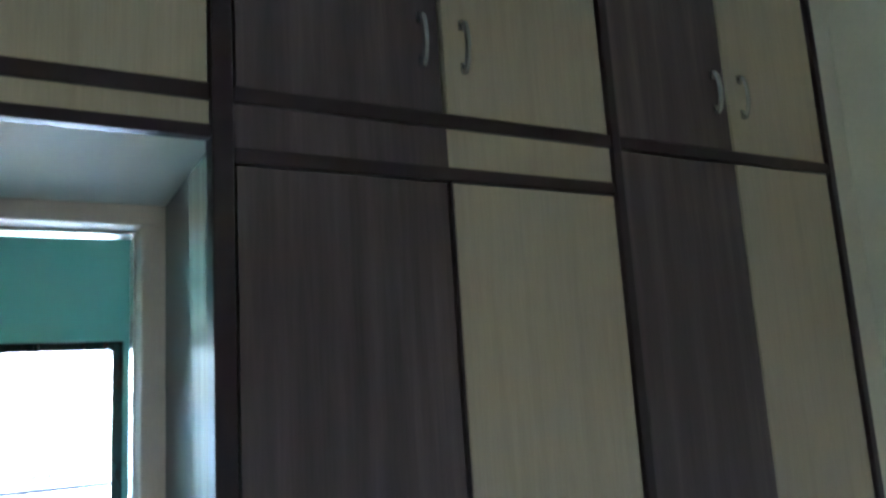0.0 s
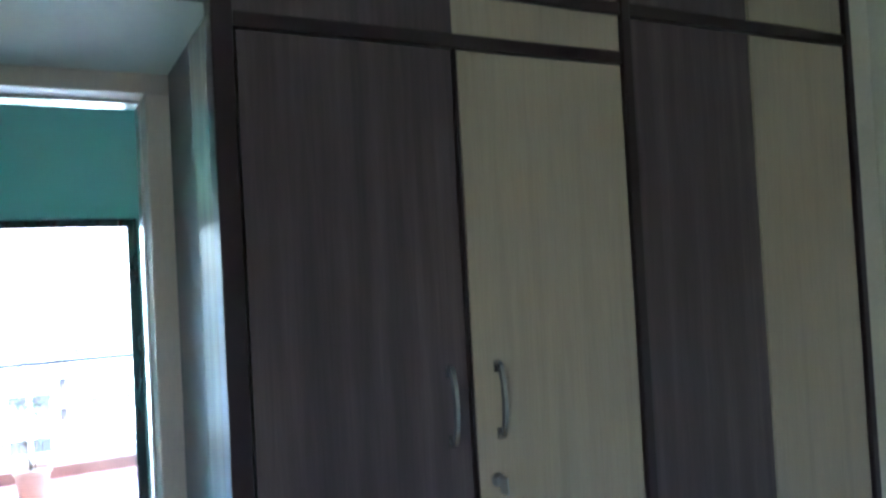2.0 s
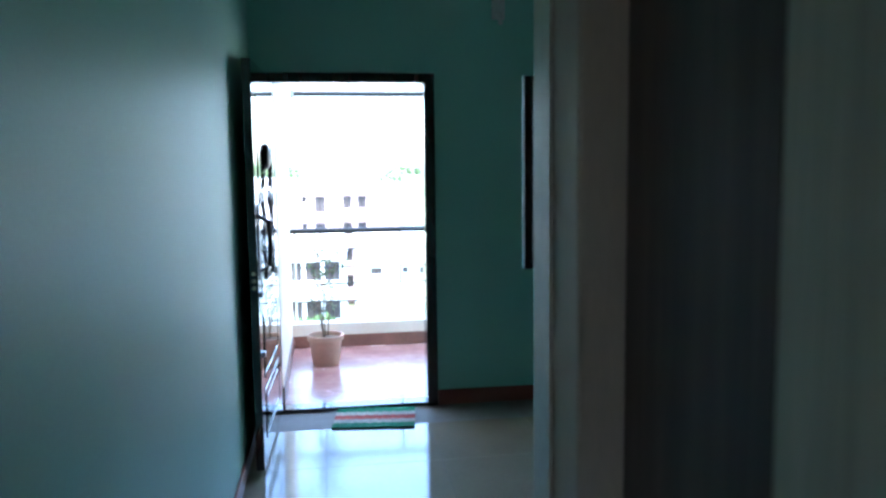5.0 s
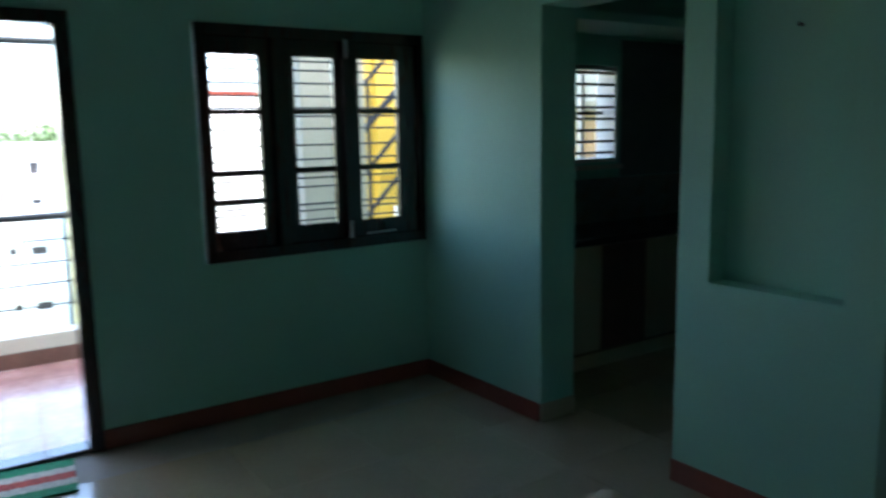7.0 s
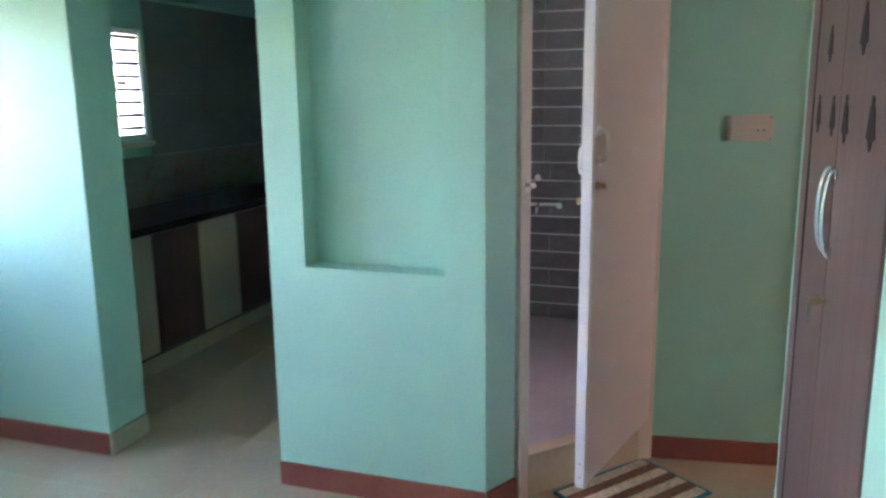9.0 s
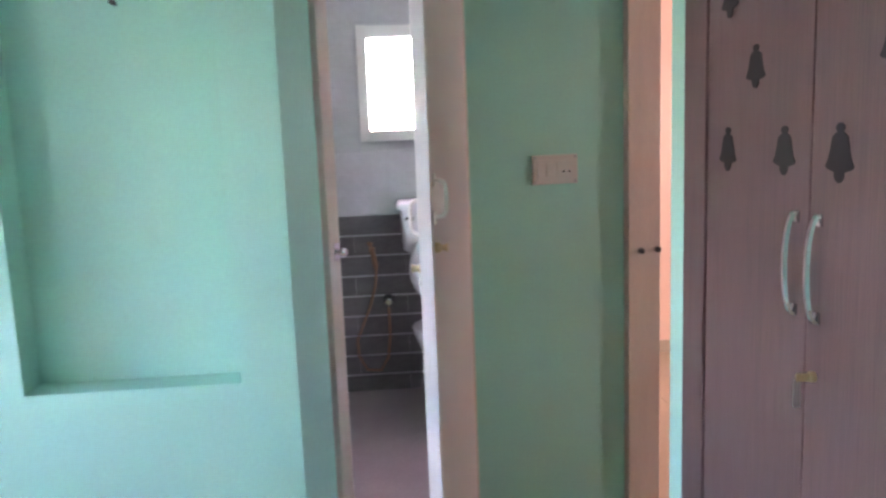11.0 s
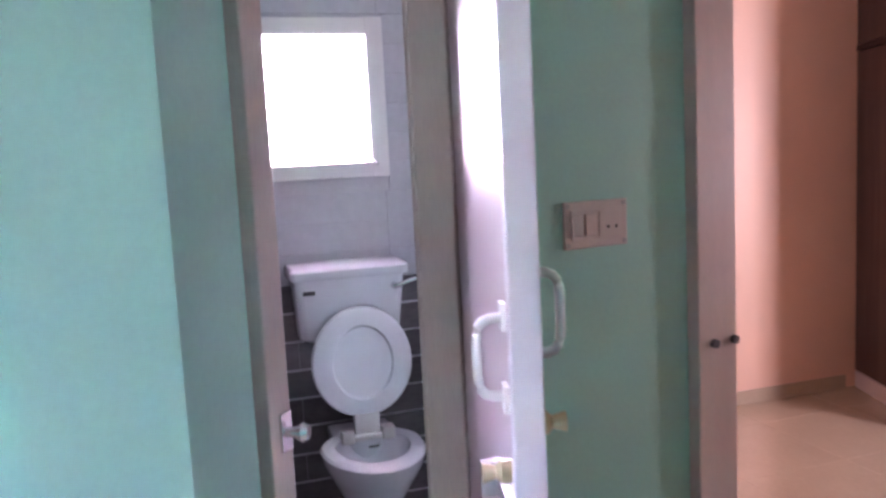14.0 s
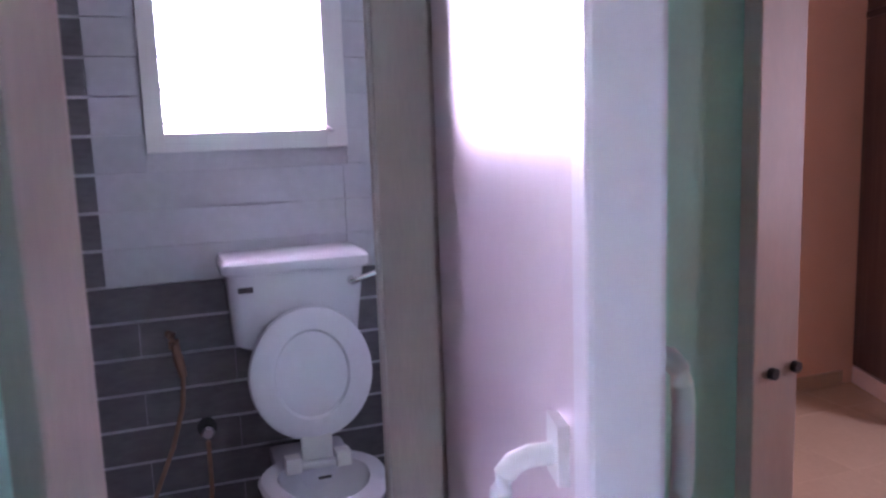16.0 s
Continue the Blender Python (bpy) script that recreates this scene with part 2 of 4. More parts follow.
def mesh_of(name, bm, material, smooth=False):
    bmesh.ops.recalc_face_normals(bm, faces=bm.faces)
    me = bpy.data.meshes.new(name)
    bm.to_mesh(me)
    bm.free()
    me.materials.append(material)
    if smooth:
        for p in me.polygons:
            p.use_smooth = True
        me.set_sharp_from_angle(angle=radians(42))
    return me


def part(name, bm, material, parent=None, label="", smooth=False, m=None):
    ob = new(name, mesh_of(name, bm, material, smooth))
    if parent is not None:
        ob.parent = parent
    if m is not None:
        ob.matrix_basis = m
    if label:
        tagged(ob, label)
    return ob


def thing(name, label, category, m=None, group="", kind=""):
    ob = new(name)
    ob.empty_display_size = 0.05
    if m is not None:
        ob.matrix_basis = m
    return tagged(ob, label, category, group, kind)


def wall_mesh(length, thick, z0, z1, holes):
    """A wall along +x from the origin, its thickness along +y, with openings (u0, u1, z0, z1) through it."""
    holes = [(max(h[0], 0.0) if h[0] > 0.005 else 0.0, h[1] if h[1] < length - 0.005 else length, h[2] if h[2] > z0 + 0.005 else z0, h[3] if h[3] < z1 - 0.005 else z1) for h in holes]
    us = sorted({0.0, length, *[v for h in holes for v in h[:2]]})
    zs = sorted({z0, z1, *[min(max(v, z0), z1) for h in holes for v in h[2:]]})
    solid = {}
    for i in range(len(us) - 1):
        for j in range(len(zs) - 1):
            cu, cz = (us[i] + us[i + 1]) / 2, (zs[j] + zs[j + 1]) / 2
            solid[i, j] = not any(h[0] < cu < h[1] and h[2] < cz < h[3] for h in holes)
    bm = bmesh.new()
    cache = {}

    def v(a, y, c):
        k = (round(a, 5), y, round(c, 5))
        if k not in cache:
            cache[k] = bm.verts.new((a, y, c))
        return cache[k]

    for (i, j), on in solid.items():
        if not on:
            continue
        a, b, c, d = us[i], us[i + 1], zs[j], zs[j + 1]
        bm.faces.new((v(a, 0, c), v(b, 0, c), v(b, 0, d), v(a, 0, d)))
        bm.faces.new((v(a, thick, c), v(a, thick, d), v(b, thick, d), v(b, thick, c)))
        if not solid.get((i - 1, j)):
            bm.faces.new((v(a, 0, c), v(a, 0, d), v(a, thick, d), v(a, thick, c)))
        if not solid.get((i + 1, j)):
            bm.faces.new((v(b, 0, c), v(b, thick, c), v(b, thick, d), v(b, 0, d)))
        if not solid.get((i, j - 1)):
            bm.faces.new((v(a, 0, c), v(a, thick, c), v(b, thick, c), v(b, 0, c)))
        if not solid.get((i, j + 1)):
            bm.faces.new((v(a, 0, d), v(b, 0, d), v(b, thick, d), v(a, thick, d)))
    return bm


def along(p0, p1, z=0.0):
    return Matrix.Translation((p0[0], p0[1], z)) @ Matrix.Rotation(math.atan2(p1[1] - p0[1], p1[0] - p0[0]), 4, "Z")


def dist(p0, p1):
    return math.hypot(p1[0] - p0[0], p1[1] - p0[1])


def wall(name, p0, p1, thick, material, label, z0=0.0, z1=2.96, holes=()):
    """A wall whose seen face runs from p0 to p1; its thickness lies to the left of that way (thick > 0) or to the right."""
    ob = part(name, wall_mesh(dist(p0, p1), thick, z0, z1, list(holes)), material, m=along(p0, p1))
    return tagged(ob, label, "wall", kind="structure")


def skirting(p0, p1, h=0.10, proud=0.012, material=None):
    bm = boxes((0, dist(p0, p1), -proud, -0.0005, 0.001, h), bevel=0.003)
    ob = part("baseboard", bm, material or SKIRT, m=along(p0, p1))
    return tagged(ob, "brick-red tiled skirting along the foot of wall", "skirting", kind="structure")


CEIL = 2.96
SOUTH = 3.42
# ---- large structure: walls ----
wall("wall_hall_west", (-1.05, 2.5), (-1.05, 7.15), 0.18, GREEN, "plain mint green painted wall with slight sheen")
wall("wall_hall_north", (-1.23, 7.15), (5.6, 7.15), 0.2, GREEN, "mint green painted outer wall with door and windows",
     holes=[(0.22, 1.30, 0, 2.115), (1.862, 3.245, 0.866, 2.102), (4.48, 4.96, 1.28, 1.97)])
wall("wall_hall_east", (2.02, 7.149), (2.02, 4.386), 0.24, GREEN, "mint green wall with kitchen opening and a recessed niche",
     holes=[(1.05, 1.905, 0, 2.14), (2.057, 2.614, 0.911, 2.42)])
part("wall_niche_back", boxes((2.125, 2.255, 4.50, 5.13, 0.88, 2.45)), GREEN)
tagged(bpy.data.objects["wall_niche_back"], "mint green back of the shallow wall niche", "wall", kind="structure")
tagged(part("wall_bath_return", prism(bmesh.new(), [(2.021, 4.3855), (2.166, 4.312), (2.20, 4.40), (2.259, 4.3855)], 0, CEIL), GREEN),
       "mint green return of the wall beside bathroom door", "wall", kind="structure")
# bathroom doorway wall, set across the corner
BATH_L, BATH_R = (2.15, 4.325), (2.70, 3.84)
wall("wall_bath_door", BATH_L, BATH_R, 0.10, GREEN, "mint green wall across the corner around bathroom door", holes=[(0.0, 0.7333, 0, 2.13)])
SW_L, SW_R = (2.70, 3.84), (2.79, 3.235)
wall("wall_switch", SW_L, SW_R, 0.12, GREEN, "mint green wall piece between two doors with a switch plate")
# bedroom doorway across the end of the short passage
wall("wall_passage_end", (2.79, 3.235), (1.767, 3.0), 0.12, GREEN, "mint green wall around the bedroom doorway", holes=[(0.0, 0.90, 0, 2.13)])
wall("wall_hall_south", (1.889, SOUTH), (0.55, SOUTH), 0.12, GREEN, "mint green south wall of hall with laminate doors", holes=[(0.093, 1.165, 0, 2.3)])
wall("wall_step", (0.55, SOUTH), (0.55, 3.282), 0.10, GREEN, "mint green step in the hall wall")
wall("wall_hall_south_west", (0.549, 3.28), (-0.316, 3.28), 0.12, GREEN, "mint green hall wall beside the passage")
wall("wall_passage_west", (1.887, 3.03), (1.887, SOUTH - 0.121), 0.10, GREEN, "mint green short wall beside the laminate door")
wall("wall_prayer_back", (1.78, 3.02), (-0.20, 3.02), -0.06, GREEN, "plain wall behind the laminate door", z0=0, z1=CEIL)
wall("wall_reveal", (-0.316, 3.279), (-0.329, 3.112), 0.06, GREEN, "mint green reveal of the passage to the bedroom")
# over the passage
wall("wall_over_passage", (-0.317, 3.28), (-1.05, 3.28), 0.12, GREEN, "mint green wall above the passage opening", z0=2.105)
# kitchen
wall("wall_kitchen_east", (5.25, 7.149), (5.25, 4.95), 0.15, KTILE, "tiled east wall of the kitchen")
wall("wall_kitchen_south", (2.27, 4.95), (5.25, 4.95), -0.10, GREEN, "mint green south wall of the kitchen")
# bathroom
wall("wall_bath_back", (4.115, 4.84), (4.115, 3.16), 0.2, JOINT, "tiled back wall of bathroom with a louvred window", holes=[(0.63, 1.157, 1.55, 2.075)])
wall("wall_bath_north", (2.25, 4.84), (4.115, 4.84), 0.10, TILEDARK, "dark tiled side wall of the bathroom")
wall("wall_bath_south", (4.115, 3.26), (3.0, 3.26), 0.10, TILELIGHT, "light tiled side wall of the bathroom")
# orange bedroom
wall("wall_orange_east", (5.06, 3.16), (5.06, -0.1), 0.15, PEACH, "peach orange painted bedroom wall")
wall("wall_orange_north", (2.86, 3.155), (5.06, 3.155), 0.10, PEACH, "peach orange painted wall behind bathroom")
wall("wall_orange_south", (5.3, -0.1), (1.5, -0.1), 0.15, PEACH, "peach orange painted bedroom end wall with a window", holes=[(2.62, 3.44, 0.95, 2.15)])
wall("wall_orange_west", (1.68, -0.1), (1.68, 2.9), 0.10, PEACH, "peach orange painted side wall of the bedroom")
# unseen wall added outside the orange bedroom window to keep direct sun out
tagged(part("wall_sun_screen", boxes((0.9, 4.4, -1.05, -0.85, -0.3, 4.6)), OUTWHITE), "plain whitewashed wall added to keep sun out of bedroom window", "wall", kind="structure")
# unseen wall added above the hall roof, shades the balcony and its pillar
tagged(part("wall_balcony_shade", boxes((-1.4, 5.75, 7.152, 7.348, CEIL + 0.001, 4.4)), OUTWHITE), "plain whitewashed wall added above the roof to shade balcony", "wall", kind="structure")
# bedroom with the wardrobe
wall("wall_bedroom_east", (1.26, 3.02), (1.26, -1.6), 0.12, CREAM, "cream painted bedroom wall beside the wardrobe")
wall("wall_bedroom_south", (1.4, -1.6), (-2.4, -1.6), 0.15, CREAM, "plain cream painted bedroom wall")
wall("wall_bedroom_west", (-2.4, -1.6), (-2.4, 2.5), 0.15, CREAM, "cream painted bedroom wall with a window", holes=[(1.45, 2.15, 1.0, 1.85)])
wall("wall_bedroom_north", (-2.4, 2.5), (-1.05, 2.5), 0.10, CREAM, "cream painted bedroom wall beside the passage")

tagged(part("ceiling", boxes((-2.6, 5.6, -1.8, 7.15, CEIL, CEIL + 0.12)), WHITE), "flat white painted ceiling", "ceiling", kind="structure")
FLOOR = tagged(part("floor", boxes((-2.6, 5.6, -1.8, 7.35, -0.12, -0.006)), GROUT), "glossy beige vitrified tile floor", "floor", kind="structure")
bathfloor = prism(bmesh.new(), [(2.18, 4.37), (2.73, 3.90), (2.90, 3.27), (4.11, 3.27), (4.11, 4.835), (2.27, 4.835), (2.27, 4.42)], 0.0, 0.17)
tagged(part("floor_bathroom", bathfloor, BATHFLOOR), "raised grey tiled bathroom floor", "floor", kind="structure")

for a, b in (((0.07, 7.15), (2.02, 7.15)), ((2.02, 7.15), (2.02, 6.10)), ((2.02, 5.244), (2.02, 4.386)), ((2.02, 4.386), (2.166, 4.312)),
             (SW_L, SW_R), ((-1.05, 3.5), (-1.05, 7.15)), ((0.549, 3.28), (-0.316, 3.28))):
    skirting(a, b)
skirting((2.02, 6.10), (2.26, 6.10), material=TILE)


# ---- the wardrobe in the bedroom ----
WY = 2.5


def bow_handle(bm, x, y, z0, z1, half=0.0075, out=0.021, side=-1):
    """A flat bowed strap with a foot at each end, standing out along side * y."""
    n = 13
    zm, rise = (z0 + z1) / 2, (z1 - z0) / 2
    rings = []
    for k in range(n):
        a = math.pi * k / (n - 1)
        yy, zz = y + side * (0.001 + out * math.sin(a) ** 0.75), zm - rise * math.cos(a)
        hw = half * (1.0 - 0.22 * math.sin(a))
        oy, oz = side * 0.0022 * math.sin(a), -0.0022 * math.cos(a)
        rings.append([(x - hw, yy - oy, zz - oz), (x + hw, yy - oy, zz - oz), (x + hw * 0.6, yy + oy * 1.8, zz + oz * 1.8), (x - hw * 0.6, yy + oy * 1.8, zz + oz * 1.8)])
    loft(bm, rings)
    for z in (z0 + 0.008, z1 - 0.008):
        box(bm, x - half, x + half, min(y, y + side * 0.004), max(y, y + side * 0.004), z - 0.010, z + 0.010, bevel=0.001)
    return bm


def cupboard_door(parent, x0, x1, z0, z1, material, label, handle=None, lock=None, y=WY):
    d = part("door", boxes((x0 + 0.002, x1 - 0.002, y - 0.018, y, z0 + 0.002, z1 - 0.002), bevel=0.002), material, parent, label)
    if handle:
        part("handle", bow_handle(bmesh.new(), handle[0], y - 0.018, handle[1], handle[2]), CHROMEDULL, d, "bowed chrome pull handle", smooth=True)
    if lock:
        bm = bmesh.new()
        tube(bm, [(lock[0], y - 0.017, lock[1]), (lock[0], y - 0.03, lock[1])], [0.012, 0.010], 14)
        box(bm, lock[0] - 0.0015, lock[0] + 0.0015, y - 0.052, y - 0.03, lock[1] - 0.02, lock[1] + 0.008)
        part("lock", bm, STEEL, d, "small steel lock with key", smooth=True)
    return d


def trim_bar(parent, *spec):
    return part("edging", boxes(spec, bevel=0.003), TRIM, parent, "dark maroon edging strip")


U1, M1, U2, M2, U3 = -0.342, 0.057, 0.449, 0.806, 1.142
A0, A1, B0, B1 = 2.120, 2.147, 2.022, 2.048
LOFT = 2.90


def wardrobe_a():
    w = thing("wardrobe", "two-door wardrobe in dark brown and beige laminate with maroon edging", "wardrobe", group="fitted wardrobes")
    part("body", boxes((U1 + 0.003, U2, WY, 2.99, 0.0, 2.10), bevel=0.002), BEIGE, w)
    cupboard_door(w, U1 + 0.018, M1 - 0.004, 0.09, B0, WENGE, "dark brown laminate door", (0.014, 1.337, 1.470))
    cupboard_door(w, M1 + 0.004, U2 - 0.013, 0.09, B0, BEIGE, "beige laminate door", (0.110, 1.337, 1.470), (0.099, 1.265))
    part("panel", boxes((U1 + 0.018, M1, WY - 0.016, WY, B1, A0)), WENGE, w, "dark brown laminate strip")
    part("panel", boxes((M1, U2 - 0.013, WY - 0.016, WY, B1, A0)), BEIGE, w, "beige laminate strip")
    trim_bar(w, U1 + 0.016, U2 - 0.012, WY - 0.022, WY, B0, B1)
    trim_bar(w, U1 - 0.018, U1 + 0.016, WY - 0.026, WY + 0.02, 0.0, LOFT)
    trim_bar(w, M1 - 0.0035, M1 + 0.0035, WY - 0.021, WY - 0.001, 0.09, B0)
    part("plinth", boxes((U1, U2, WY - 0.004, WY, 0.0, 0.088)), TRIM, w)


def wardrobe_b():
    w = thing("wardrobe", "narrow two-door wardrobe in dark brown and beige laminate beside wall", "wardrobe", group="fitted wardrobes")
    part("body", boxes((U2 + 0.002, U3 + 0.02, WY, 3.0, 0.0, 2.10), bevel=0.002), BEIGE, w)
    cupboard_door(w, U2 + 0.013, M2 - 0.001, 0.09, A0, WENGE, "dark brown laminate door")
    cupboard_door(w, M2 + 0.001, U3 - 0.012, 0.09, A0, BEIGE, "beige laminate door")
    trim_bar(w, U2 - 0.012, U2 + 0.012, WY - 0.026, WY, 0.0, LOFT)
    trim_bar(w, U3 - 0.010, U3 + 0.012, WY - 0.026, WY, 0.0, LOFT)
    part("plinth", boxes((U2 + 0.002, U3, WY - 0.004, WY, 0.0, 0.088)), TRIM, w)
    part("side_filler", boxes((U3 + 0.013, 1.258, WY - 0.002, WY + 0.05, 0.0, CEIL - 0.002)), CREAM, w, "cream filler strip against the wall")


def loft_unit(x0, x1, doors, label):
    w = thing("loft_cupboard", label, "cupboard", group="loft cupboards")
    part("body", boxes((x0, x1, WY, 3.0, 2.102, LOFT + 0.055), bevel=0.002), BEIGE, w)
    for a, b, mat, hx in doors:
        name = "dark brown laminate loft door" if mat is WENGE else "beige laminate loft door"
        cupboard_door(w, a, b, A1, LOFT, mat, name, (hx, 2.233, 2.333) if hx is not None else None)
    trim_bar(w, x0, x1, WY - 0.024, WY, A0, A1)
    part("cornice", boxes((x0, x1, WY - 0.02, WY, LOFT, CEIL - 0.003)), BEIGE, w)
    return w


wardrobe_a()
wardrobe_b()
loft_unit(U1 + 0.016, U2 - 0.012, [(U1 + 0.018, M1 - 0.003, WENGE, 0.014), (M1 + 0.003, U2 - 0.013, BEIGE, 0.102)], "dark brown and beige laminate loft cupboard above wardrobe")
loft_unit(U2 + 0.012, U3 - 0.010, [(U2 + 0.013, M2 - 0.002, WENGE, 0.762), (M2 + 0.002, U3 - 0.012, BEIGE, 0.852)], "narrow laminate loft cupboard with two doors")


def loft_over_passage():
    w = thing("loft_cupboard", "beige laminate loft cupboard over the doorway passage", "cupboard", group="loft cupboards")
    part("body", boxes((-1.048, U1 - 0.02, WY, 2.99, 2.105, LOFT + 0.055)), BEIGE, w)
    part("soffit", boxes((-1.048, U1 + 0.002, WY + 0.001, 3.10, 2.070, 2.104)), WHITE, w, "white painted underside")
    cupboard_door(w, -1.045, U1 - 0.02, A1, LOFT, BEIGE, "beige laminate loft door")
    part("panel", boxes((-1.045, U1 - 0.02, WY - 0.016, WY, 2.082, A0)), BEIGE, w, "beige laminate strip")
    trim_bar(w, -1.045, U1 - 0.018, WY - 0.024, WY, A0, A1)
    trim_bar(w, -1.045, U1 - 0.018, WY - 0.024, WY, 2.060, 2.081)
    part("cornice", boxes((-1.045, U1 - 0.02, WY - 0.02, WY, LOFT, CEIL - 0.003)), BEIGE, w)


loft_over_passage()


def passage_frame():
    """The painted door frame at the passage and the laminate lining of the wardrobe's side."""
    f = tagged(thing("door_frame", "beige painted wooden door frame at the passage", "door frame"), kind="structure")
    x0, x1, y0, y1, z = -1.043, -0.391, 2.97, 3.11, 2.026
    part("jamb", boxes((x1, -0.3305, y0, y1, 0, z), bevel=0.004), FRAMEPAINT, f)
    part("jamb", boxes((-1.049, x0, y0, y1, 0, z), bevel=0.004), FRAMEPAINT, f)
    part("head", boxes((-1.049, -0.3305, y0, y1, z + 0.001, 2.069), bevel=0.004), FRAMEPAINT, f)
    part("stop", boxes((x1 - 0.005, x1 - 0.0005, y0 + 0.075, y1 - 0.002, 0, z - 0.0055), bevel=0.002), GLOSSPAINT, f, "glossy rebate strip")
    part("stop", boxes((x0 + 0.0005, x1 - 0.0005, y0 + 0.075, y1 - 0.002, z - 0.005, z), bevel=0.002), GLOSSPAINT, f, "glossy rebate strip")
    part("hinge", boxes((x1 - 0.004, x1 - 0.0003, y0 + 0.006, y0 + 0.05, 1.005, 1.105), bevel=0.001), STEEL, f, "small steel striker plate")
    lining = thing("side_panel", "laminate lining on the wardrobe's end beside passage", "panel")
    part("panel", boxes((-0.346, -0.3395, WY + 0.022, 2.72, 0, 2.068), bevel=0.001), GLOSSPALE, lining, "glossy pale grey laminate strip")
    part("panel", boxes((-0.345, -0.3395, 2.722, 2.968, 0, 2.068), bevel=0.001), WENGE, lining, "dark grey-brown laminate strip")


passage_frame()


# ---- entrance door, standing open against the west wall ----
def entrance_door():
    f = tagged(thing("door_1_frame", "dark polished wooden frame of the entrance door", "door frame"), kind="structure")
    part("jamb", boxes((-1.008, -0.94, 7.13, 7.27, 0, 2.11), bevel=0.005), WOODDARK, f)
    part("jamb", boxes((0.0, 0.068, 7.13, 7.27, 0, 2.11), bevel=0.005), WOODDARK, f)
    part("head", boxes((-0.94, 0.0, 7.13, 7.27, 2.05, 2.11), bevel=0.005), WOODDARK, f)
    part("sill", boxes((-0.94, 0.0, 7.15, 7.27, 0.0, 0.022), bevel=0.005), WOODDARK, f)
    d = tagged(thing("door_1", "open dark polished wooden entrance door with carved panels", "door",
                     Matrix.Translation((-0.955, 6.155, 0)) @ Matrix.Rotation(radians(-2.2), 4, "Z") @ Matrix.Translation((0.955, -6.155, 0))), kind="structure")
    x0, x1 = -0.998, -0.955
    part("leaf", boxes((x0, x1, 6.155, 7.125, 0.022, 2.06), bevel=0.004), WOODGLOSS, d)
    # raised mouldings on the outer face, which now looks into the hall
    def ring(y0, y1, z0, z1, w=0.022, h=0.005):
        return boxes((x1 - 0.001, x1 + h, y0, y0 + w, z0, z1), (x1 - 0.001, x1 + h, y1 - w, y1, z0, z1),
                     (x1 - 0.001, x1 + h, y0 + w, y1 - w, z0, z0 + w), (x1 - 0.001, x1 + h, y0 + w, y1 - w, z1 - w, z1), bevel=0.0015)
    for z0, z1 in ((0.14, 0.40), (0.46, 0.80)):
        part("moulding", ring(6.30, 6.98, z0, z1), WOODGLOSS, d)
        part("raised_panel", boxes((x1 - 0.001, x1 + 0.004, 6.36, 6.92, z0 + 0.05, z1 - 0.05), bevel=0.002), WOODGLOSS, d)
    part("moulding", ring(6.30, 6.98, 0.90, 1.90), WOODGLOSS, d)
    # carved middle with a scrolled grille
    for k in range(2):
        y = 6.48 + 0.34 * k
        bm = bmesh.new()
        tube(bm, [(x1 + 0.006, y + 0.05 * math.sin(t * 0.95), 0.95 + 0.0375 * t) for t in range(17)], 0.006, 6)
        part("carving", bm, BLACK, d, "dark scrolled carving", smooth=True)
    bm = bmesh.new()
    loft(bm, [[(x1 + 0.012 + dx, 6.64 + r * math.cos(a), 1.60 + r * 1.25 * math.sin(a)) for a in [2 * math.pi * k / 16 for k in range(16)]]
              for dx, r in ((-0.013, 0.06), (0.008, 0.05), (0.02, 0.02))])
    part("ornament", bm, BLACK, d, "dark carved boss", smooth=True)
    bm = bmesh.new()
    tube(bm, [(x1, 6.24, 1.02), (x1 + 0.05, 6.24, 1.05), (x1 + 0.055, 6.24, 1.16), (x1 + 0.05, 6.24, 1.27), (x1, 6.24, 1.30)], 0.011, 8)
    box(bm, x1 - 0.001, x1 + 0.006, 6.215, 6.265, 0.98, 1.36)
    part("handle", bm, BLACK, d, "long dark pull handle on a plate", smooth=True)
    bm = bmesh.new()
    for z in (0.95, 0.985, 1.02):
        tube(bm, [(-0.976, 6.156, z), (-0.976, 6.150, z)], 0.010, 10)
    part("lock_bolts", bm, BRASS, d, "three brass lock bolts in the edge")
    bm = boxes((x1 - 0.001, x1 + 0.02, 6.17, 6.21, 0.90, 0.93), (x1 - 0.001, x1 + 0.02, 6.17, 6.21, 0.60, 0.625), bevel=0.003)
    part("latch", bm, STEEL, d)


entrance_door()


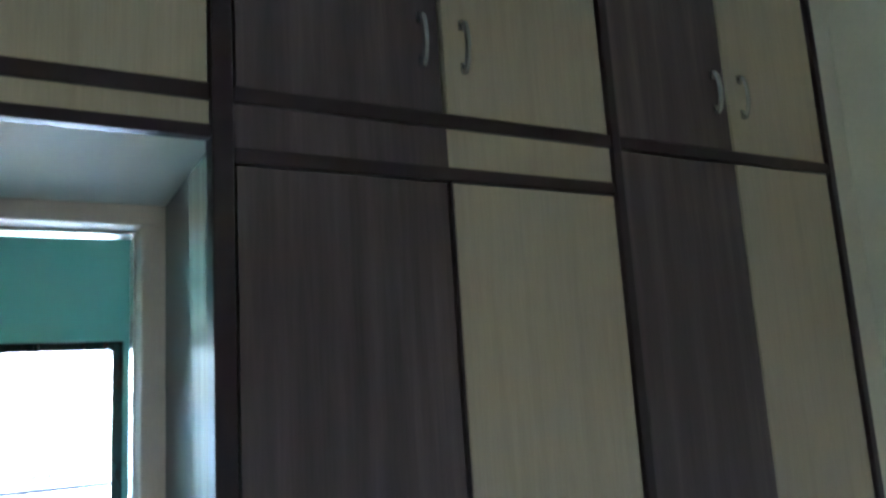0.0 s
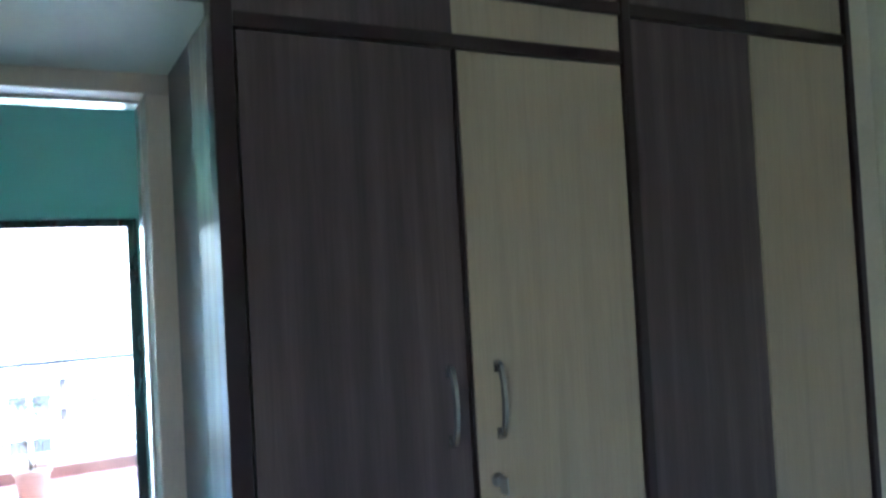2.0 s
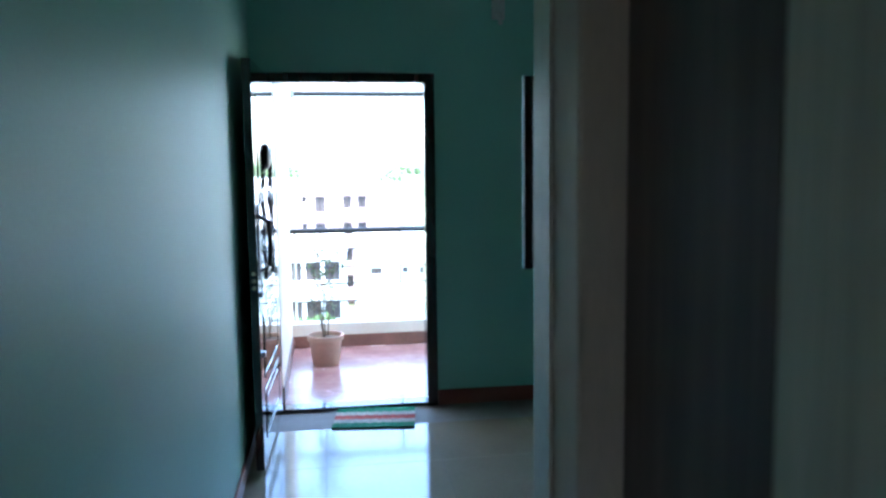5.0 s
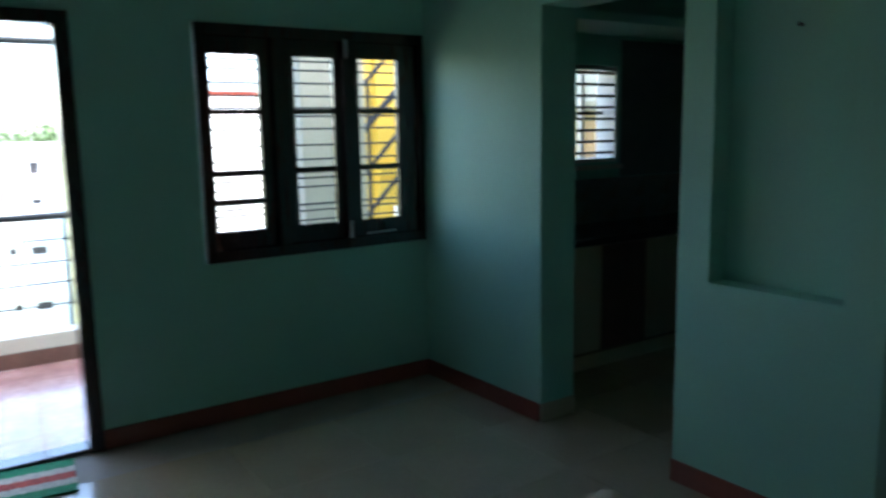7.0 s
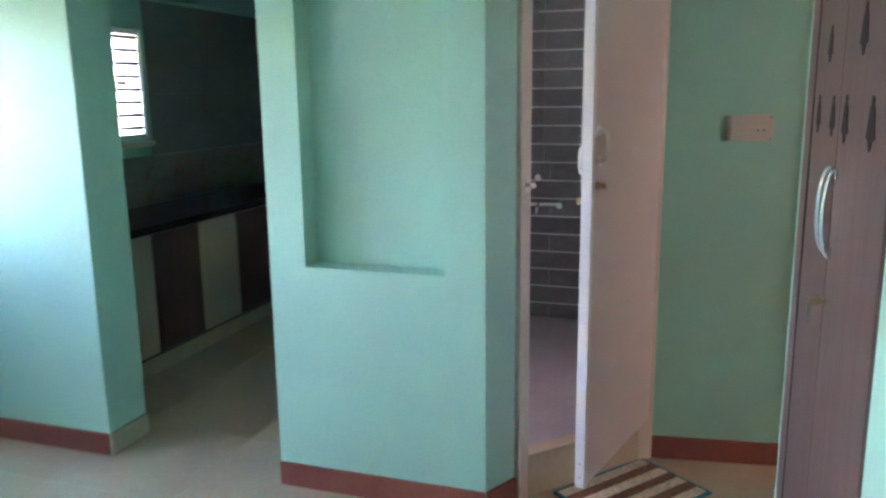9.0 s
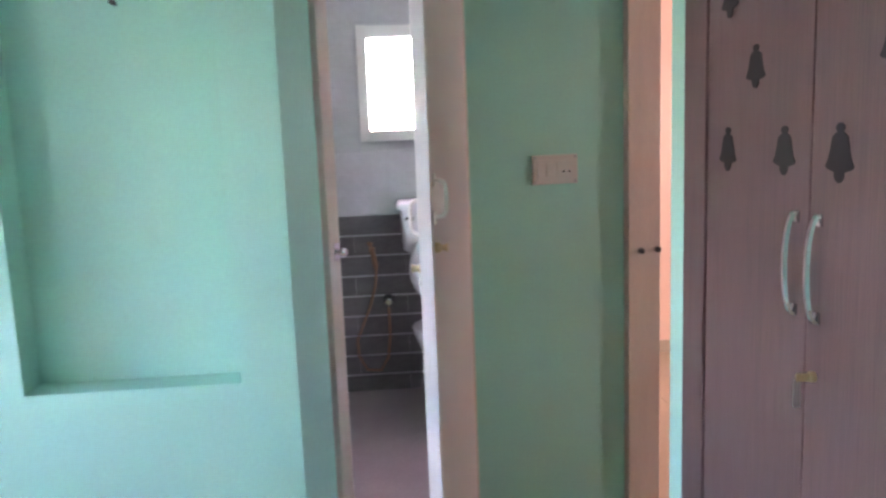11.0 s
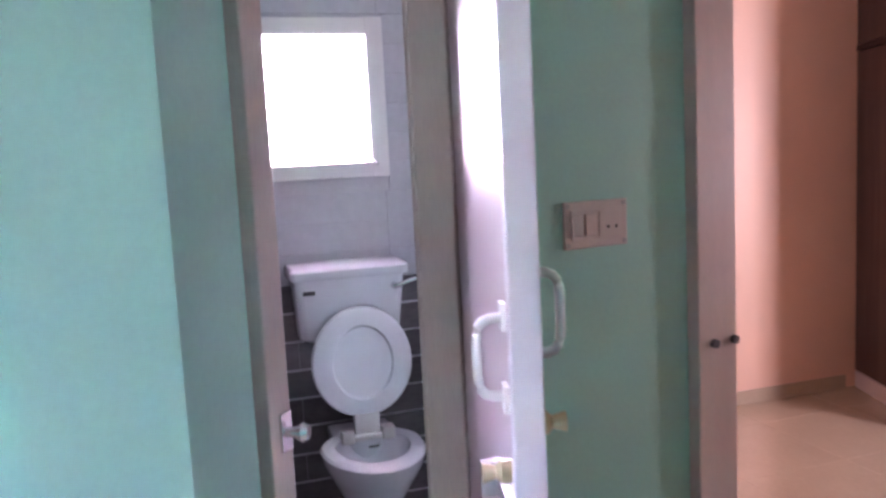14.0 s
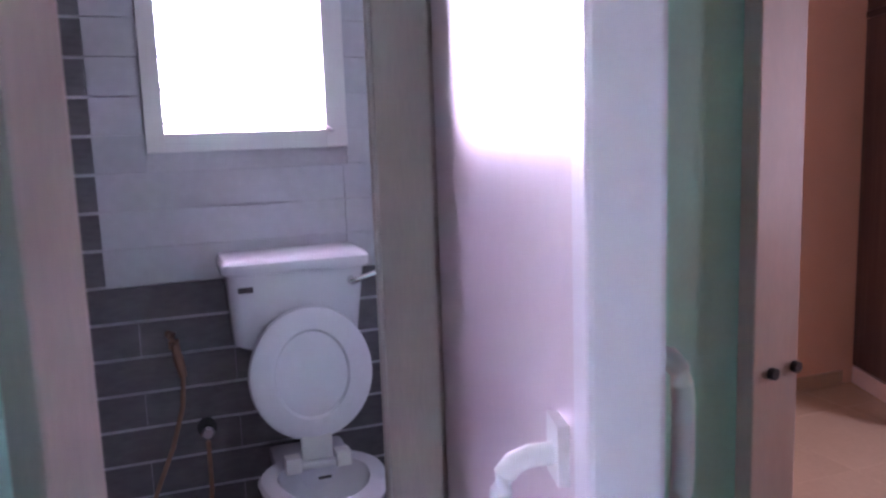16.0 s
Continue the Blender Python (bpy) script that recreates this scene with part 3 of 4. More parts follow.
# ---- hall window ----
def hall_window():
    w = tagged(thing("window_1", "dark wooden three-pane window with horizontal iron bars", "window"), kind="structure")
    x0, x1, z0, z1 = 0.645, 2.012, 0.869, 2.099
    y0, y1 = 7.135, 7.25
    part("frame_side", boxes((x0, x0 + 0.04, y0, y1, z0, z1), bevel=0.004), WOODDARK, w)
    part("frame_side", boxes((x1 - 0.04, x1, y0, y1, z0, z1), bevel=0.004), WOODDARK, w)
    part("frame_head", boxes((x0 + 0.04, x1 - 0.04, y0, y1, z1 - 0.06, z1), bevel=0.004), WOODDARK, w)
    part("frame_sill", boxes((x0 + 0.04, x1 - 0.04, y0, y1, z0, z0 + 0.06), bevel=0.004), WOODDARK, w)
    part("mullion", boxes((1.05, 1.115, y0, y1, z0 + 0.06, z1 - 0.06), bevel=0.004), WOODDARK, w)
    part("mullion", boxes((1.47, 1.51, y0, y1, z0 + 0.06, z1 - 0.06), bevel=0.004), WOODDARK, w)
    zs = (1.027, 1.336, 1.654, 1.949)
    for i, (a, b, fa, fb) in enumerate(((0.715, 0.983, 0.685, 1.05), (1.182, 1.421, 1.115, 1.47), (1.577, 1.839, 1.51, 1.972))):
        yo = (7.172, 7.166, 7.158)[i]
        s = part("sash", boxes((fa, a, yo, yo + 0.035, z0 + 0.06, z1 - 0.06), (b, fb, yo, yo + 0.035, z0 + 0.06, z1 - 0.06),
                               (a, b, yo, yo + 0.035, z0 + 0.06, zs[0]), (a, b, yo, yo + 0.035, zs[3], z1 - 0.06)), WOODDARK, w)
        for z in zs[1:3]:
            part("glazing_bar", boxes((a, b, yo + 0.004, yo + 0.031, z - 0.013, z + 0.013)), WOODDARK, s)
        if i == 0:
            part("glazing_bar", boxes((a, b, yo + 0.004, yo + 0.031, 1.168, 1.196)), WOODDARK, s)
        for z in (1.045, 1.10, 1.135, 1.235, 1.285, 1.318, 1.39, 1.47, 1.56, 1.63, 1.675, 1.74, 1.81, 1.88, 1.93)[0 if i == 0 else 0:]:
            if i == 0 and 1.16 < z < 1.2:
                continue
            bm = tube(bmesh.new(), [(a - 0.01, 7.222, z), (b + 0.01, 7.222, z)], 0.0055, 8)
            part("bar", bm, BLACK, w, smooth=True)
    for z in (0.98, 2.0):
        part("hinge", boxes((1.478, 1.500, y0 - 0.006, y0, z - 0.05, z + 0.05), bevel=0.002), STEEL, w, "dull steel hinge")
    bm = tube(bmesh.new(), [(1.60, 7.15, 0.945), (1.80, 7.15, 0.95)], 0.005, 8)
    part("stay", bm, STEEL, w, "steel window stay", smooth=True)


hall_window()


def door_mat():
    m = thing("door_mat", "green doormat with cream and red stripes on tile floor", "doormat", pose(-0.352, 6.945, 0, 0, 0, -7))
    bounds = [-0.188, -0.108, -0.040, 0.034, 0.100, 0.188]
    mats = [MATGREEN, MATCREAM, MATRED, MATCREAM, MATGREEN]
    names = ["green band", "cream stripe", "red stripe", "cream stripe", "green band"]
    for a, b, mt, nm in zip(bounds, bounds[1:], mats, names):
        bm = bmesh.new()
        n = 24
        for k in range(n):
            u0, u1 = -0.245 + 0.49 * k / n, -0.245 + 0.49 * (k + 1) / n
            box(bm, u0, u1, a, b, 0.0005, 0.011 + 0.002 * math.sin(k * 2.3))
        part("stripe", bm, mt, m, nm)


door_mat()


# ---- prayer room door ----
def bell_outline(h):
    """Half outline of a hanging bell cut-out, from the ring down to the clapper."""
    prof = [(0.003, 0.0), (0.009, 0.025), (0.012, 0.065), (0.011, 0.11), (0.007, 0.15), (0.014, 0.18), (0.021, 0.23), (0.0245, 0.36), (0.027, 0.48),
            (0.030, 0.58), (0.034, 0.66), (0.039, 0.73), (0.033, 0.775), (0.020, 0.81), (0.013, 0.83), (0.014, 0.88), (0.011, 0.95), (0.004, 1.0)]
    return [(w, -h * t) for w, t in prof]


def prayer_doors():
    f = tagged(thing("door_2_frame", "pinkish brown laminate door frame", "door frame"), kind="structure")
    part("jamb", boxes((1.672, 1.794, SOUTH - 0.09, SOUTH + 0.006, 0, 2.29), bevel=0.003), PINKWOOD, f)
    part("jamb", boxes((0.726, 0.832, SOUTH - 0.09, SOUTH + 0.006, 0, 2.29), bevel=0.003), PINKWOOD, f)
    part("head", boxes((0.832, 1.672, SOUTH - 0.09, SOUTH + 0.006, 2.23, 2.29), bevel=0.003), PINKWOOD, f)
    for a, b, hx, bells in ((1.254, 1.668, 1.290, ((1.453, 1.690, 0.081), (1.567, 1.536, 0.090), (1.340, 1.536, 0.087), (1.567, 1.842, 0.088), (1.340, 1.842, 0.088))),
                            (0.836, 1.250, 1.218, ((1.042, 1.700, 0.092), (1.170, 1.539, 0.094), (0.907, 1.539, 0.091), (1.170, 1.850, 0.092), (0.907, 1.850, 0.092)))):
        d = tagged(thing("door_2", "closed pinkish brown laminate door leaf with bell-shaped cut-outs", "door", group="pair of prayer room doors"), kind="structure")
        part("leaf", boxes((a, b, SOUTH - 0.035, SOUTH + 0.002, 0.01, 2.226), bevel=0.002), PINKWOOD, d)
        # thin dark plates on the leaf paint the shade inside the bell-shaped holes
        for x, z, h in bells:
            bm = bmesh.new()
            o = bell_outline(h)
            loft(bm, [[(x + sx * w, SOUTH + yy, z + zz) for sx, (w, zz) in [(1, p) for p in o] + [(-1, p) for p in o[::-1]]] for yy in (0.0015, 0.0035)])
            part("bell_shade_plate", bm, HOLESHADE, d, "bell-shaped cut-out, its inner shade drawn as a dark plate")
        part("handle", bow_handle(bmesh.new(), hx, SOUTH + 0.002, 1.207, 1.388, 0.008, 0.021, 1), CHROMEDULL, d, "curved chrome pull handle", smooth=True)
    bm = bmesh.new()
    tube(bm, [(1.222, SOUTH, 1.112), (1.222, SOUTH + 0.010, 1.112)], 0.009, 12)
    box(bm, 1.2205, 1.2235, SOUTH + 0.010, SOUTH + 0.034, 1.105, 1.118)
    part("lock", bm, BRASS, d, "brass lock with hanging key")
    part("key", boxes((1.221, 1.223, SOUTH + 0.026, SOUTH + 0.038, 1.060, 1.108), bevel=0.0005), STEEL, d, "small steel key")


prayer_doors()


# ---- bathroom door ----
def bath_door():
    m = along(BATH_L, BATH_R)
    L = dist(BATH_L, BATH_R)
    f = tagged(thing("door_3_frame", "beige painted wooden bathroom door frame", "door frame", m), kind="structure")
    part("jamb", boxes((0.032, 0.077, -0.012, 0.06, 0, 2.128), bevel=0.004), FRAMEPAINT, f)
    part("jamb", boxes((0.648, L - 0.003, -0.012, 0.072, 0, 2.128), bevel=0.004), FRAMEPAINT, f)
    part("bead", tube(bmesh.new(), [(0.650, 0.070, 0.18), (0.650, 0.070, 2.06)], 0.006, 8), GLOSSPAINT, f, "glossy rounded edge", smooth=True)
    part("head", boxes((0.077, 0.648, -0.012, 0.072, 2.07, 2.128), bevel=0.004), FRAMEPAINT, f)
    part("threshold", boxes((0.077, 0.648, -0.01, 0.06, 0, 0.178), bevel=0.004), TILE, f, "raised beige tiled threshold")
    bm = tube(bmesh.new(), [(0.060, -0.012, 1.225), (0.062, -0.026, 1.225), (0.066, -0.036, 1.225), (0.068, -0.044, 1.225)], [0.007, 0.007, 0.013, 0.009], 12)
    box(bm, 0.050, 0.072, -0.016, -0.011, 1.200, 1.250, bevel=0.001)
    part("latch_keep", bm, CHROME, f, "small chrome latch keep", smooth=True)
    hinge = Vector(m @ Vector((0.664, -0.028, 0)))
    free = Vector((1.966, 4.035, 0))
    dm = along((hinge.x, hinge.y), (free.x, free.y))
    W = (free.xy - hinge.xy).length
    d = tagged(thing("door_3", "half-open off-white PVC bathroom door with white edges", "door", dm), kind="structure")
    # local x runs from hinge to free edge; +y looks to the hall side or bathroom side
    part("leaf", boxes((-0.012, W - 0.026, -0.015, 0.015, 0.205, 2.06), bevel=0.001), PVC, d)
    part("edge_strip", boxes((W - 0.026, W, -0.018, 0.018, 0.200, 2.065), bevel=0.003), PVCEDGE, d, "bright white edge strip")
    for z in (0.24, 0.29):
        part("screw", tube(bmesh.new(), [(W - 0.001, 0, z), (W + 0.0015, 0, z)], 0.005, 8), STEEL, d)
    for side, x, z0, z1 in ((1, W - 0.055, 1.330, 1.425), (-1, W - 0.055, 1.283, 1.375)):
        bm = bmesh.new()
        y = side * 0.015
        o = [(0, 0.0), (0.018, 0.001), (0.026, 0.004), (0.031, 0.010), (0.033, 0.018), (0.034, 0.028)]
        tube(bm, [(x, y + side * a, z0 + b) for a, b in o] + [(x, y + side * a, z1 - b) for a, b in o[::-1]], 0.006, 10)
        box(bm, x - 0.012, x + 0.012, min(y, y + side * 0.006), max(y, y + side * 0.006), z0 - 0.018, z0 + 0.014)
        box(bm, x - 0.012, x + 0.012, min(y, y + side * 0.006), max(y, y + side * 0.006), z1 - 0.014, z1 + 0.018)
        part("handle", bm, PLASTICW, d, "white plastic pull handle", smooth=True)
    for side, z in ((1, 1.25), (-1, 1.195)):
        bm = tube(bmesh.new(), [(W - 0.05, side * 0.014, z), (W - 0.05, side * 0.028, z), (W - 0.05, side * 0.034, z), (W - 0.05, side * 0.05, z)], [0.014, 0.014, 0.008, 0.012], 12)
        part("knob", bm, BRASS, d, "small brass bolt knob", smooth=True)
    bm = boxes((W - 0.16, W - 0.03, -0.026, -0.015, 1.15, 1.17), (W - 0.13, W - 0.115, -0.045, -0.015, 1.135, 1.18), bevel=0.002)
    part("tower_bolt", bm, STEEL, d, "steel tower bolt")


bath_door()


def switch_plate():
    m = along(SW_L, SW_R)
    s = thing("switch_plate", "beige switch plate with two switches and corner screws", "switch", m @ pose(0.322, -0.0005, 1.403))
    part("plate", boxes((-0.086, 0.086, -0.007, 0, -0.052, 0.052), bevel=0.003), PLASTICC, s)
    part("frame", boxes((-0.068, 0.068, -0.009, -0.0065, -0.034, 0.034), bevel=0.001), PLASTICC, s)
    for x in (-0.055, -0.018):
        part("switch", boxes((x - 0.014, x + 0.014, -0.012, -0.0085, -0.024, 0.024), bevel=0.0015), PLASTICC, s)
    part("socket", boxes((0.006, 0.062, -0.0105, -0.0085, -0.028, 0.028), bevel=0.001), PLASTICC, s)
    for x in (0.03, 0.052):
        part("hole", tube(bmesh.new(), [(x, -0.0102, -0.008), (x, -0.0112, -0.008)], 0.004, 8), HOLESHADE, s)
    for x in (-0.077, 0.077):
        for z in (-0.043, 0.043):
            part("screw", tube(bmesh.new(), [(x, -0.006, z), (x, -0.0085, z)], 0.006, 8), STEEL, s)


switch_plate()


def bath_mat():
    m = thing("bath_mat", "brown and cream striped mat with teal edge", "doormat", along((2.262, 4.178), (2.66, 3.875)))
    w, h = 0.50, 0.36
    step = (h - 0.024) / 7
    for k in range(7):
        a = -0.012 - step * k
        part("stripe", boxes((0.012, w - 0.012, a - step, a, 0.0005, 0.010 + 0.001 * (k % 3))), MATBROWN if k % 2 else MATCREAM, m, "brown stripe" if k % 2 else "cream stripe")
    part("edging", boxes((0, w, -h, -h + 0.012, 0.0005, 0.011), (0, w, -0.012, 0, 0.0005, 0.011), (0, 0.012, -h + 0.012, -0.012, 0.0005, 0.011), (w - 0.012, w, -h + 0.012, -0.012, 0.0005, 0.011)), MATBLUE, m, "teal bound edge")


bath_mat()


# ---- bedroom doorway at the end of the short passage ----
def bedroom_frame():
    p0, p1 = (2.79, 3.235), (1.767, 3.0)
    f = tagged(thing("door_4_frame", "beige painted wooden frame of the orange bedroom", "door frame", along(p0, p1)), kind="structure")
    part("jamb", boxes((-0.014, 0.032, -0.022, 0.112, 0, 2.128), bevel=0.004), FRAMEPAINT, f)
    part("jamb", boxes((0.86, 0.899, -0.022, 0.112, 0, 2.128), bevel=0.004), FRAMEPAINT, f)
    part("head", boxes((0.032, 0.86, -0.022, 0.112, 2.06, 2.128), bevel=0.004), FRAMEPAINT, f)
    for x, y in ((0.032, 0.028), (0.032, 0.098)):
        d = Vector((0, -0.012, 0)) if y < 0 else Vector((0.012, 0, 0))
        a = Vector((x, y, 1.09))
        part("bolt", tube(bmesh.new(), [a - d * 0.2, a + d], 0.011, 10), BLACK, f, "dark round bolt")


bedroom_frame()


def orange_room():
    w = thing("wardrobe", "dark brown laminate wardrobe with white skirting", "wardrobe", along((5.055, 0.42), (4.35, 0.69)))
    L = 0.9
    part("body", boxes((0, L, 0.02, 0.40, 0.10, 2.9)), WENGE, w)
    part("door", boxes((0.002, 0.48, 0.0, 0.02, 0.11, 2.1), bevel=0.002), WENGE, w)
    part("door", boxes((0.484, 0.9, 0.0, 0.02, 0.11, 2.1), bevel=0.002), WENGE, w)
    part("rail", boxes((0, L, -0.004, 0.02, 2.105, 2.14), bevel=0.002), TRIM, w, "dark maroon rail")
    part("loft_door", boxes((0.002, 0.898, 0.0, 0.02, 2.145, 2.9), bevel=0.002), WENGE, w)
    part("handle", boxes((0.505, 0.545, -0.012, 0.0, 1.40, 1.44), bevel=0.003), CHROME, w, "small square chrome knob")
    part("plinth", boxes((0, L, 0.0, 0.03, 0.0, 0.10)), PVCEDGE, w, "white skirting board")
    s = thing("switch_plate", "small white switch plate on peach wall", "switch", pose(5.059, 1.49, 0.898, 0, 0, -90))
    part("plate", boxes((-0.075, 0.075, -0.012, 0, -0.05, 0.05), bevel=0.003), PLASTICW, s)
    for x in (-0.066, 0.066):
        for z in (-0.041, 0.041):
            part("screw", tube(bmesh.new(), [(x, -0.011, z), (x, -0.0135, z)], 0.006, 8), STEEL, s)
    for x in (-0.03, 0.0, 0.03):
        part("switch", boxes((x - 0.011, x + 0.011, -0.016, -0.011, -0.022, 0.022), bevel=0.002), PLASTICW, s)
    bm = boxes((5.047, 5.0595, 0.5, 3.15, 0.001, 0.085), bevel=0.003)
    tagged(part("baseboard", bm, TILE), "beige tiled skirting below peach wall", "skirting", kind="structure")


orange_room()


# ---- bathroom ----
def bath_tiles():
    """Courses of wall tiles on the back wall, round the window."""
    back = bpy.data.objects["wall_bath_back"]
    inv = back.matrix_basis.inverted()
    rowh, z0 = 0.1091, 0.152
    meshes = {}
    wy0, wy1, wz0, wz1 = 3.645, 4.236, 1.516, 2.10
    for k in range(25):
        a, b = z0 + rowh * k, z0 + rowh * (k + 1)
        spans = []
        if a < 1.10:
            spans = [(3.27, 3.75, TILEDARK), (3.75, 4.30, TILEDARK), (4.30, 4.84, TILEDARK)] if k % 2 else [(3.27, 3.50, TILEDARK), (3.50, 4.03, TILEDARK), (4.03, 4.56, TILEDARK), (4.56, 4.84, TILEDARK)]
        else:
            spans = [(4.378, 4.60, TILEDARK), (4.60, 4.84, TILEDARK)]
            if b <= wz0 + 0.005 or a >= wz1 - 0.01:
                spans += [(3.27, 3.66, TILELIGHT), (3.66, 4.378, TILELIGHT)]
            else:
                spans += [(3.27, wy0, TILELIGHT), (wy1, 4.378, TILELIGHT)]
        for y0, y1, mat in spans:
            gap = 0.0045 if mat is TILEDARK else 0.0012
            key = (round(y1 - y0, 3), mat.name)
            if key not in meshes:
                w = (y1 - y0) / 2 - 0.0006
                meshes[key] = mesh_of("tile", boxes((-0.007, 0, -w, w, gap, rowh - gap), bevel=0.0015), mat)
            if b > CEIL:
                continue
            ob = new("tile", meshes[key])
            ob.parent = back
            ob.matrix_basis = inv @ Matrix.Translation((4.1145, (y0 + y1) / 2, a))


def bath_window():
    w = tagged(thing("window_2", "white framed bathroom window with glass louvres", "window"), kind="structure")
    y0, y1, z0, z1 = 3.683, 4.21, 1.552, 2.073
    x = 4.10
    part("frame", boxes((x - 0.012, x + 0.06, y0 - 0.038, y0 + 0.028, z0 - 0.036, z1 + 0.03), (x - 0.012, x + 0.06, y1 - 0.028, y1 + 0.025, z0 - 0.036, z1 + 0.03),
                        (x - 0.012, x + 0.06, y0 + 0.028, y1 - 0.028, z0 - 0.036, z0 + 0.02), (x - 0.012, x + 0.06, y0 + 0.028, y1 - 0.028, z1 - 0.035, z1 + 0.027), bevel=0.003), PLASTICW, w)
    for k in range(5):
        zc = z0 + 0.075 + 0.1 * k
        bm = boxes((-0.003, 0.003, y0 + 0.032, y1 - 0.032, -0.055, 0.055))
        ob = part("louvre", bm, FROST, w, m=Matrix.Translation((x + 0.10, 0, zc)) @ Matrix.Rotation(radians(-38), 4, "Y"))
        ob.visible_shadow = False
        for yy in (y0 + 0.034, y1 - 0.034):
            part("clip", boxes((x + 0.065, x + 0.12, yy - 0.004, yy + 0.004, zc - 0.03, zc - 0.018)), STEEL, w)
    bm = tube(bmesh.new(), [(x - 0.002, y0 + 0.06, z0 + 0.045), (x - 0.03, y0 + 0.055, z0 + 0.04), (x - 0.07, y0 + 0.02, z0 + 0.012)], 0.006, 8)
    part("crank", bm, STEEL, w, "small steel louvre lever", smooth=True)


def toilet():
    t = thing("toilet", "white ceramic toilet with raised seat lid", "toilet", pose(0, 0, 0.17))
    cy = 3.842
    # pedestal and bowl
    bm = bmesh.new()
    loft(bm, [oval(3.78, cy, 0.002, 0.13, 0.105, egg=0.15), oval(3.78, cy, 0.03, 0.125, 0.10, egg=0.15), oval(3.80, cy, 0.14, 0.105, 0.082, egg=0.05),
              oval(3.80, cy, 0.22, 0.12, 0.10, egg=0.25), oval(3.79, cy, 0.31, 0.15, 0.15, egg=0.45), oval(3.78, cy, 0.365, 0.165, 0.175, egg=0.55),
              oval(3.78, cy, 0.392, 0.168, 0.18, egg=0.57), oval(3.78, cy, 0.400, 0.160, 0.172, egg=0.57), oval(3.77, cy, 0.401, 0.112, 0.128, egg=0.62),
              oval(3.77, cy, 0.37, 0.105, 0.122, egg=0.6), oval(3.77, cy, 0.26, 0.07, 0.085, egg=0.4), oval(3.77, cy, 0.22, 0.03, 0.035)])
    bmesh.ops.scale(bm, vec=(1, 1, 1.085), verts=bm.verts)
    part("bowl", bm, CERAMIC, t, smooth=True)
    bm = boxes((3.86, 4.06, cy - 0.115, cy + 0.115, 0.25, 0.431), bevel=0.02)
    part("bowl_shelf", bm, CERAMIC, t, smooth=True)
    bm = boxes((3.655, 3.67, cy - 0.018, cy + 0.018, 0.4345, 0.4365), bevel=0.0005)
    part("mark", bm, DARKPANE, t, "small dark maker's mark", m=Matrix.Translation((0.08, 0, 0)))
    # raised lid and seat ring, leaning on the cistern
    lean = Matrix.Translation((3.845, cy, 0.445)) @ Matrix.Rotation(radians(93), 4, "Y")

    def egg_ring(a, b, z, n=36):
        return [(-0.255 + (a * math.cos(q) if math.cos(q) > 0 else a * 1.06 * math.cos(q)), b * math.sin(q), z) for q in [2 * math.pi * k / n for k in range(n)]]

    bm = bmesh.new()
    loft(bm, [egg_ring(0.182, 0.172, -0.008), egg_ring(0.190, 0.180, 0.0), egg_ring(0.187, 0.177, 0.014), egg_ring(0.176, 0.166, 0.02), egg_ring(0.128, 0.110, 0.019),
              egg_ring(0.121, 0.103, 0.011), egg_ring(0.09, 0.07, 0.010)])
    part("lid", bm, CERAMIC, t, "white oval seat lid, raised", smooth=True, m=lean @ Matrix.Rotation(math.pi, 4, "X"))
    bm = boxes((3.83, 3.855, cy - 0.045, cy + 0.045, 0.452, 0.53), (3.815, 3.865, cy - 0.095, cy - 0.05, 0.425, 0.47), (3.815, 3.865, cy + 0.05, cy + 0.095, 0.425, 0.47), (3.82, 3.86, cy - 0.05, cy + 0.05, 0.43, 0.451), bevel=0.005)
    part("hinge", bm, PLASTICW, t, "white plastic seat hinge", smooth=True)
    # cistern
    y0, y1 = 3.655, 4.062
    bm = bmesh.new()

    def rr(x0, x1, a, b, z, r=0.03, n=5):
        pts = []
        for cx, cyy, s in ((x1 - r, b - r, 0), (x0 + r, b - r, 90), (x0 + r, a + r, 180), (x1 - r, a + r, 270)):
            for k in range(n):
                q = radians(s + 90 * k / (n - 1))
                pts.append((cx + r * math.cos(q), cyy + r * math.sin(q), z))
        return pts

    loft(bm, [rr(3.925, 4.105, y0 + 0.045, y1 - 0.045, 0.775), rr(3.915, 4.105, y0 + 0.025, y1 - 0.02, 0.79), rr(3.885, 4.105, y0 + 0.006, y1 - 0.006, 1.000)])
    c = part("cistern", bm, CERAMIC, t, smooth=True)
    bm = bmesh.new()
    loft(bm, [rr(3.872, 4.106, y0 - 0.004, y1 + 0.004, 1.001), rr(3.868, 4.106, y0 - 0.008, y1 + 0.008, 1.006), rr(3.868, 4.106, y0 - 0.008, y1 + 0.008, 1.032), rr(3.878, 4.106, y0, y1, 1.043)])
    part("cistern_lid", bm, CERAMIC, c, smooth=True)
    bm = tube(bmesh.new(), [(3.886, y0 + 0.05, 0.960), (3.872, y0 + 0.05, 0.960), (3.862, y0 + 0.035, 0.964), (3.862, y0 - 0.025, 0.980)], [0.014, 0.012, 0.008, 0.009], 10)
    part("flush_lever", bm, CHROME, c, "chrome flush lever", smooth=True)
    bm = boxes((3.8795, 3.8875, y1 - 0.075, y1 - 0.033, 0.951, 0.966), bevel=0.002)
    part("label", bm, DARKPANE, c, "small dark label")


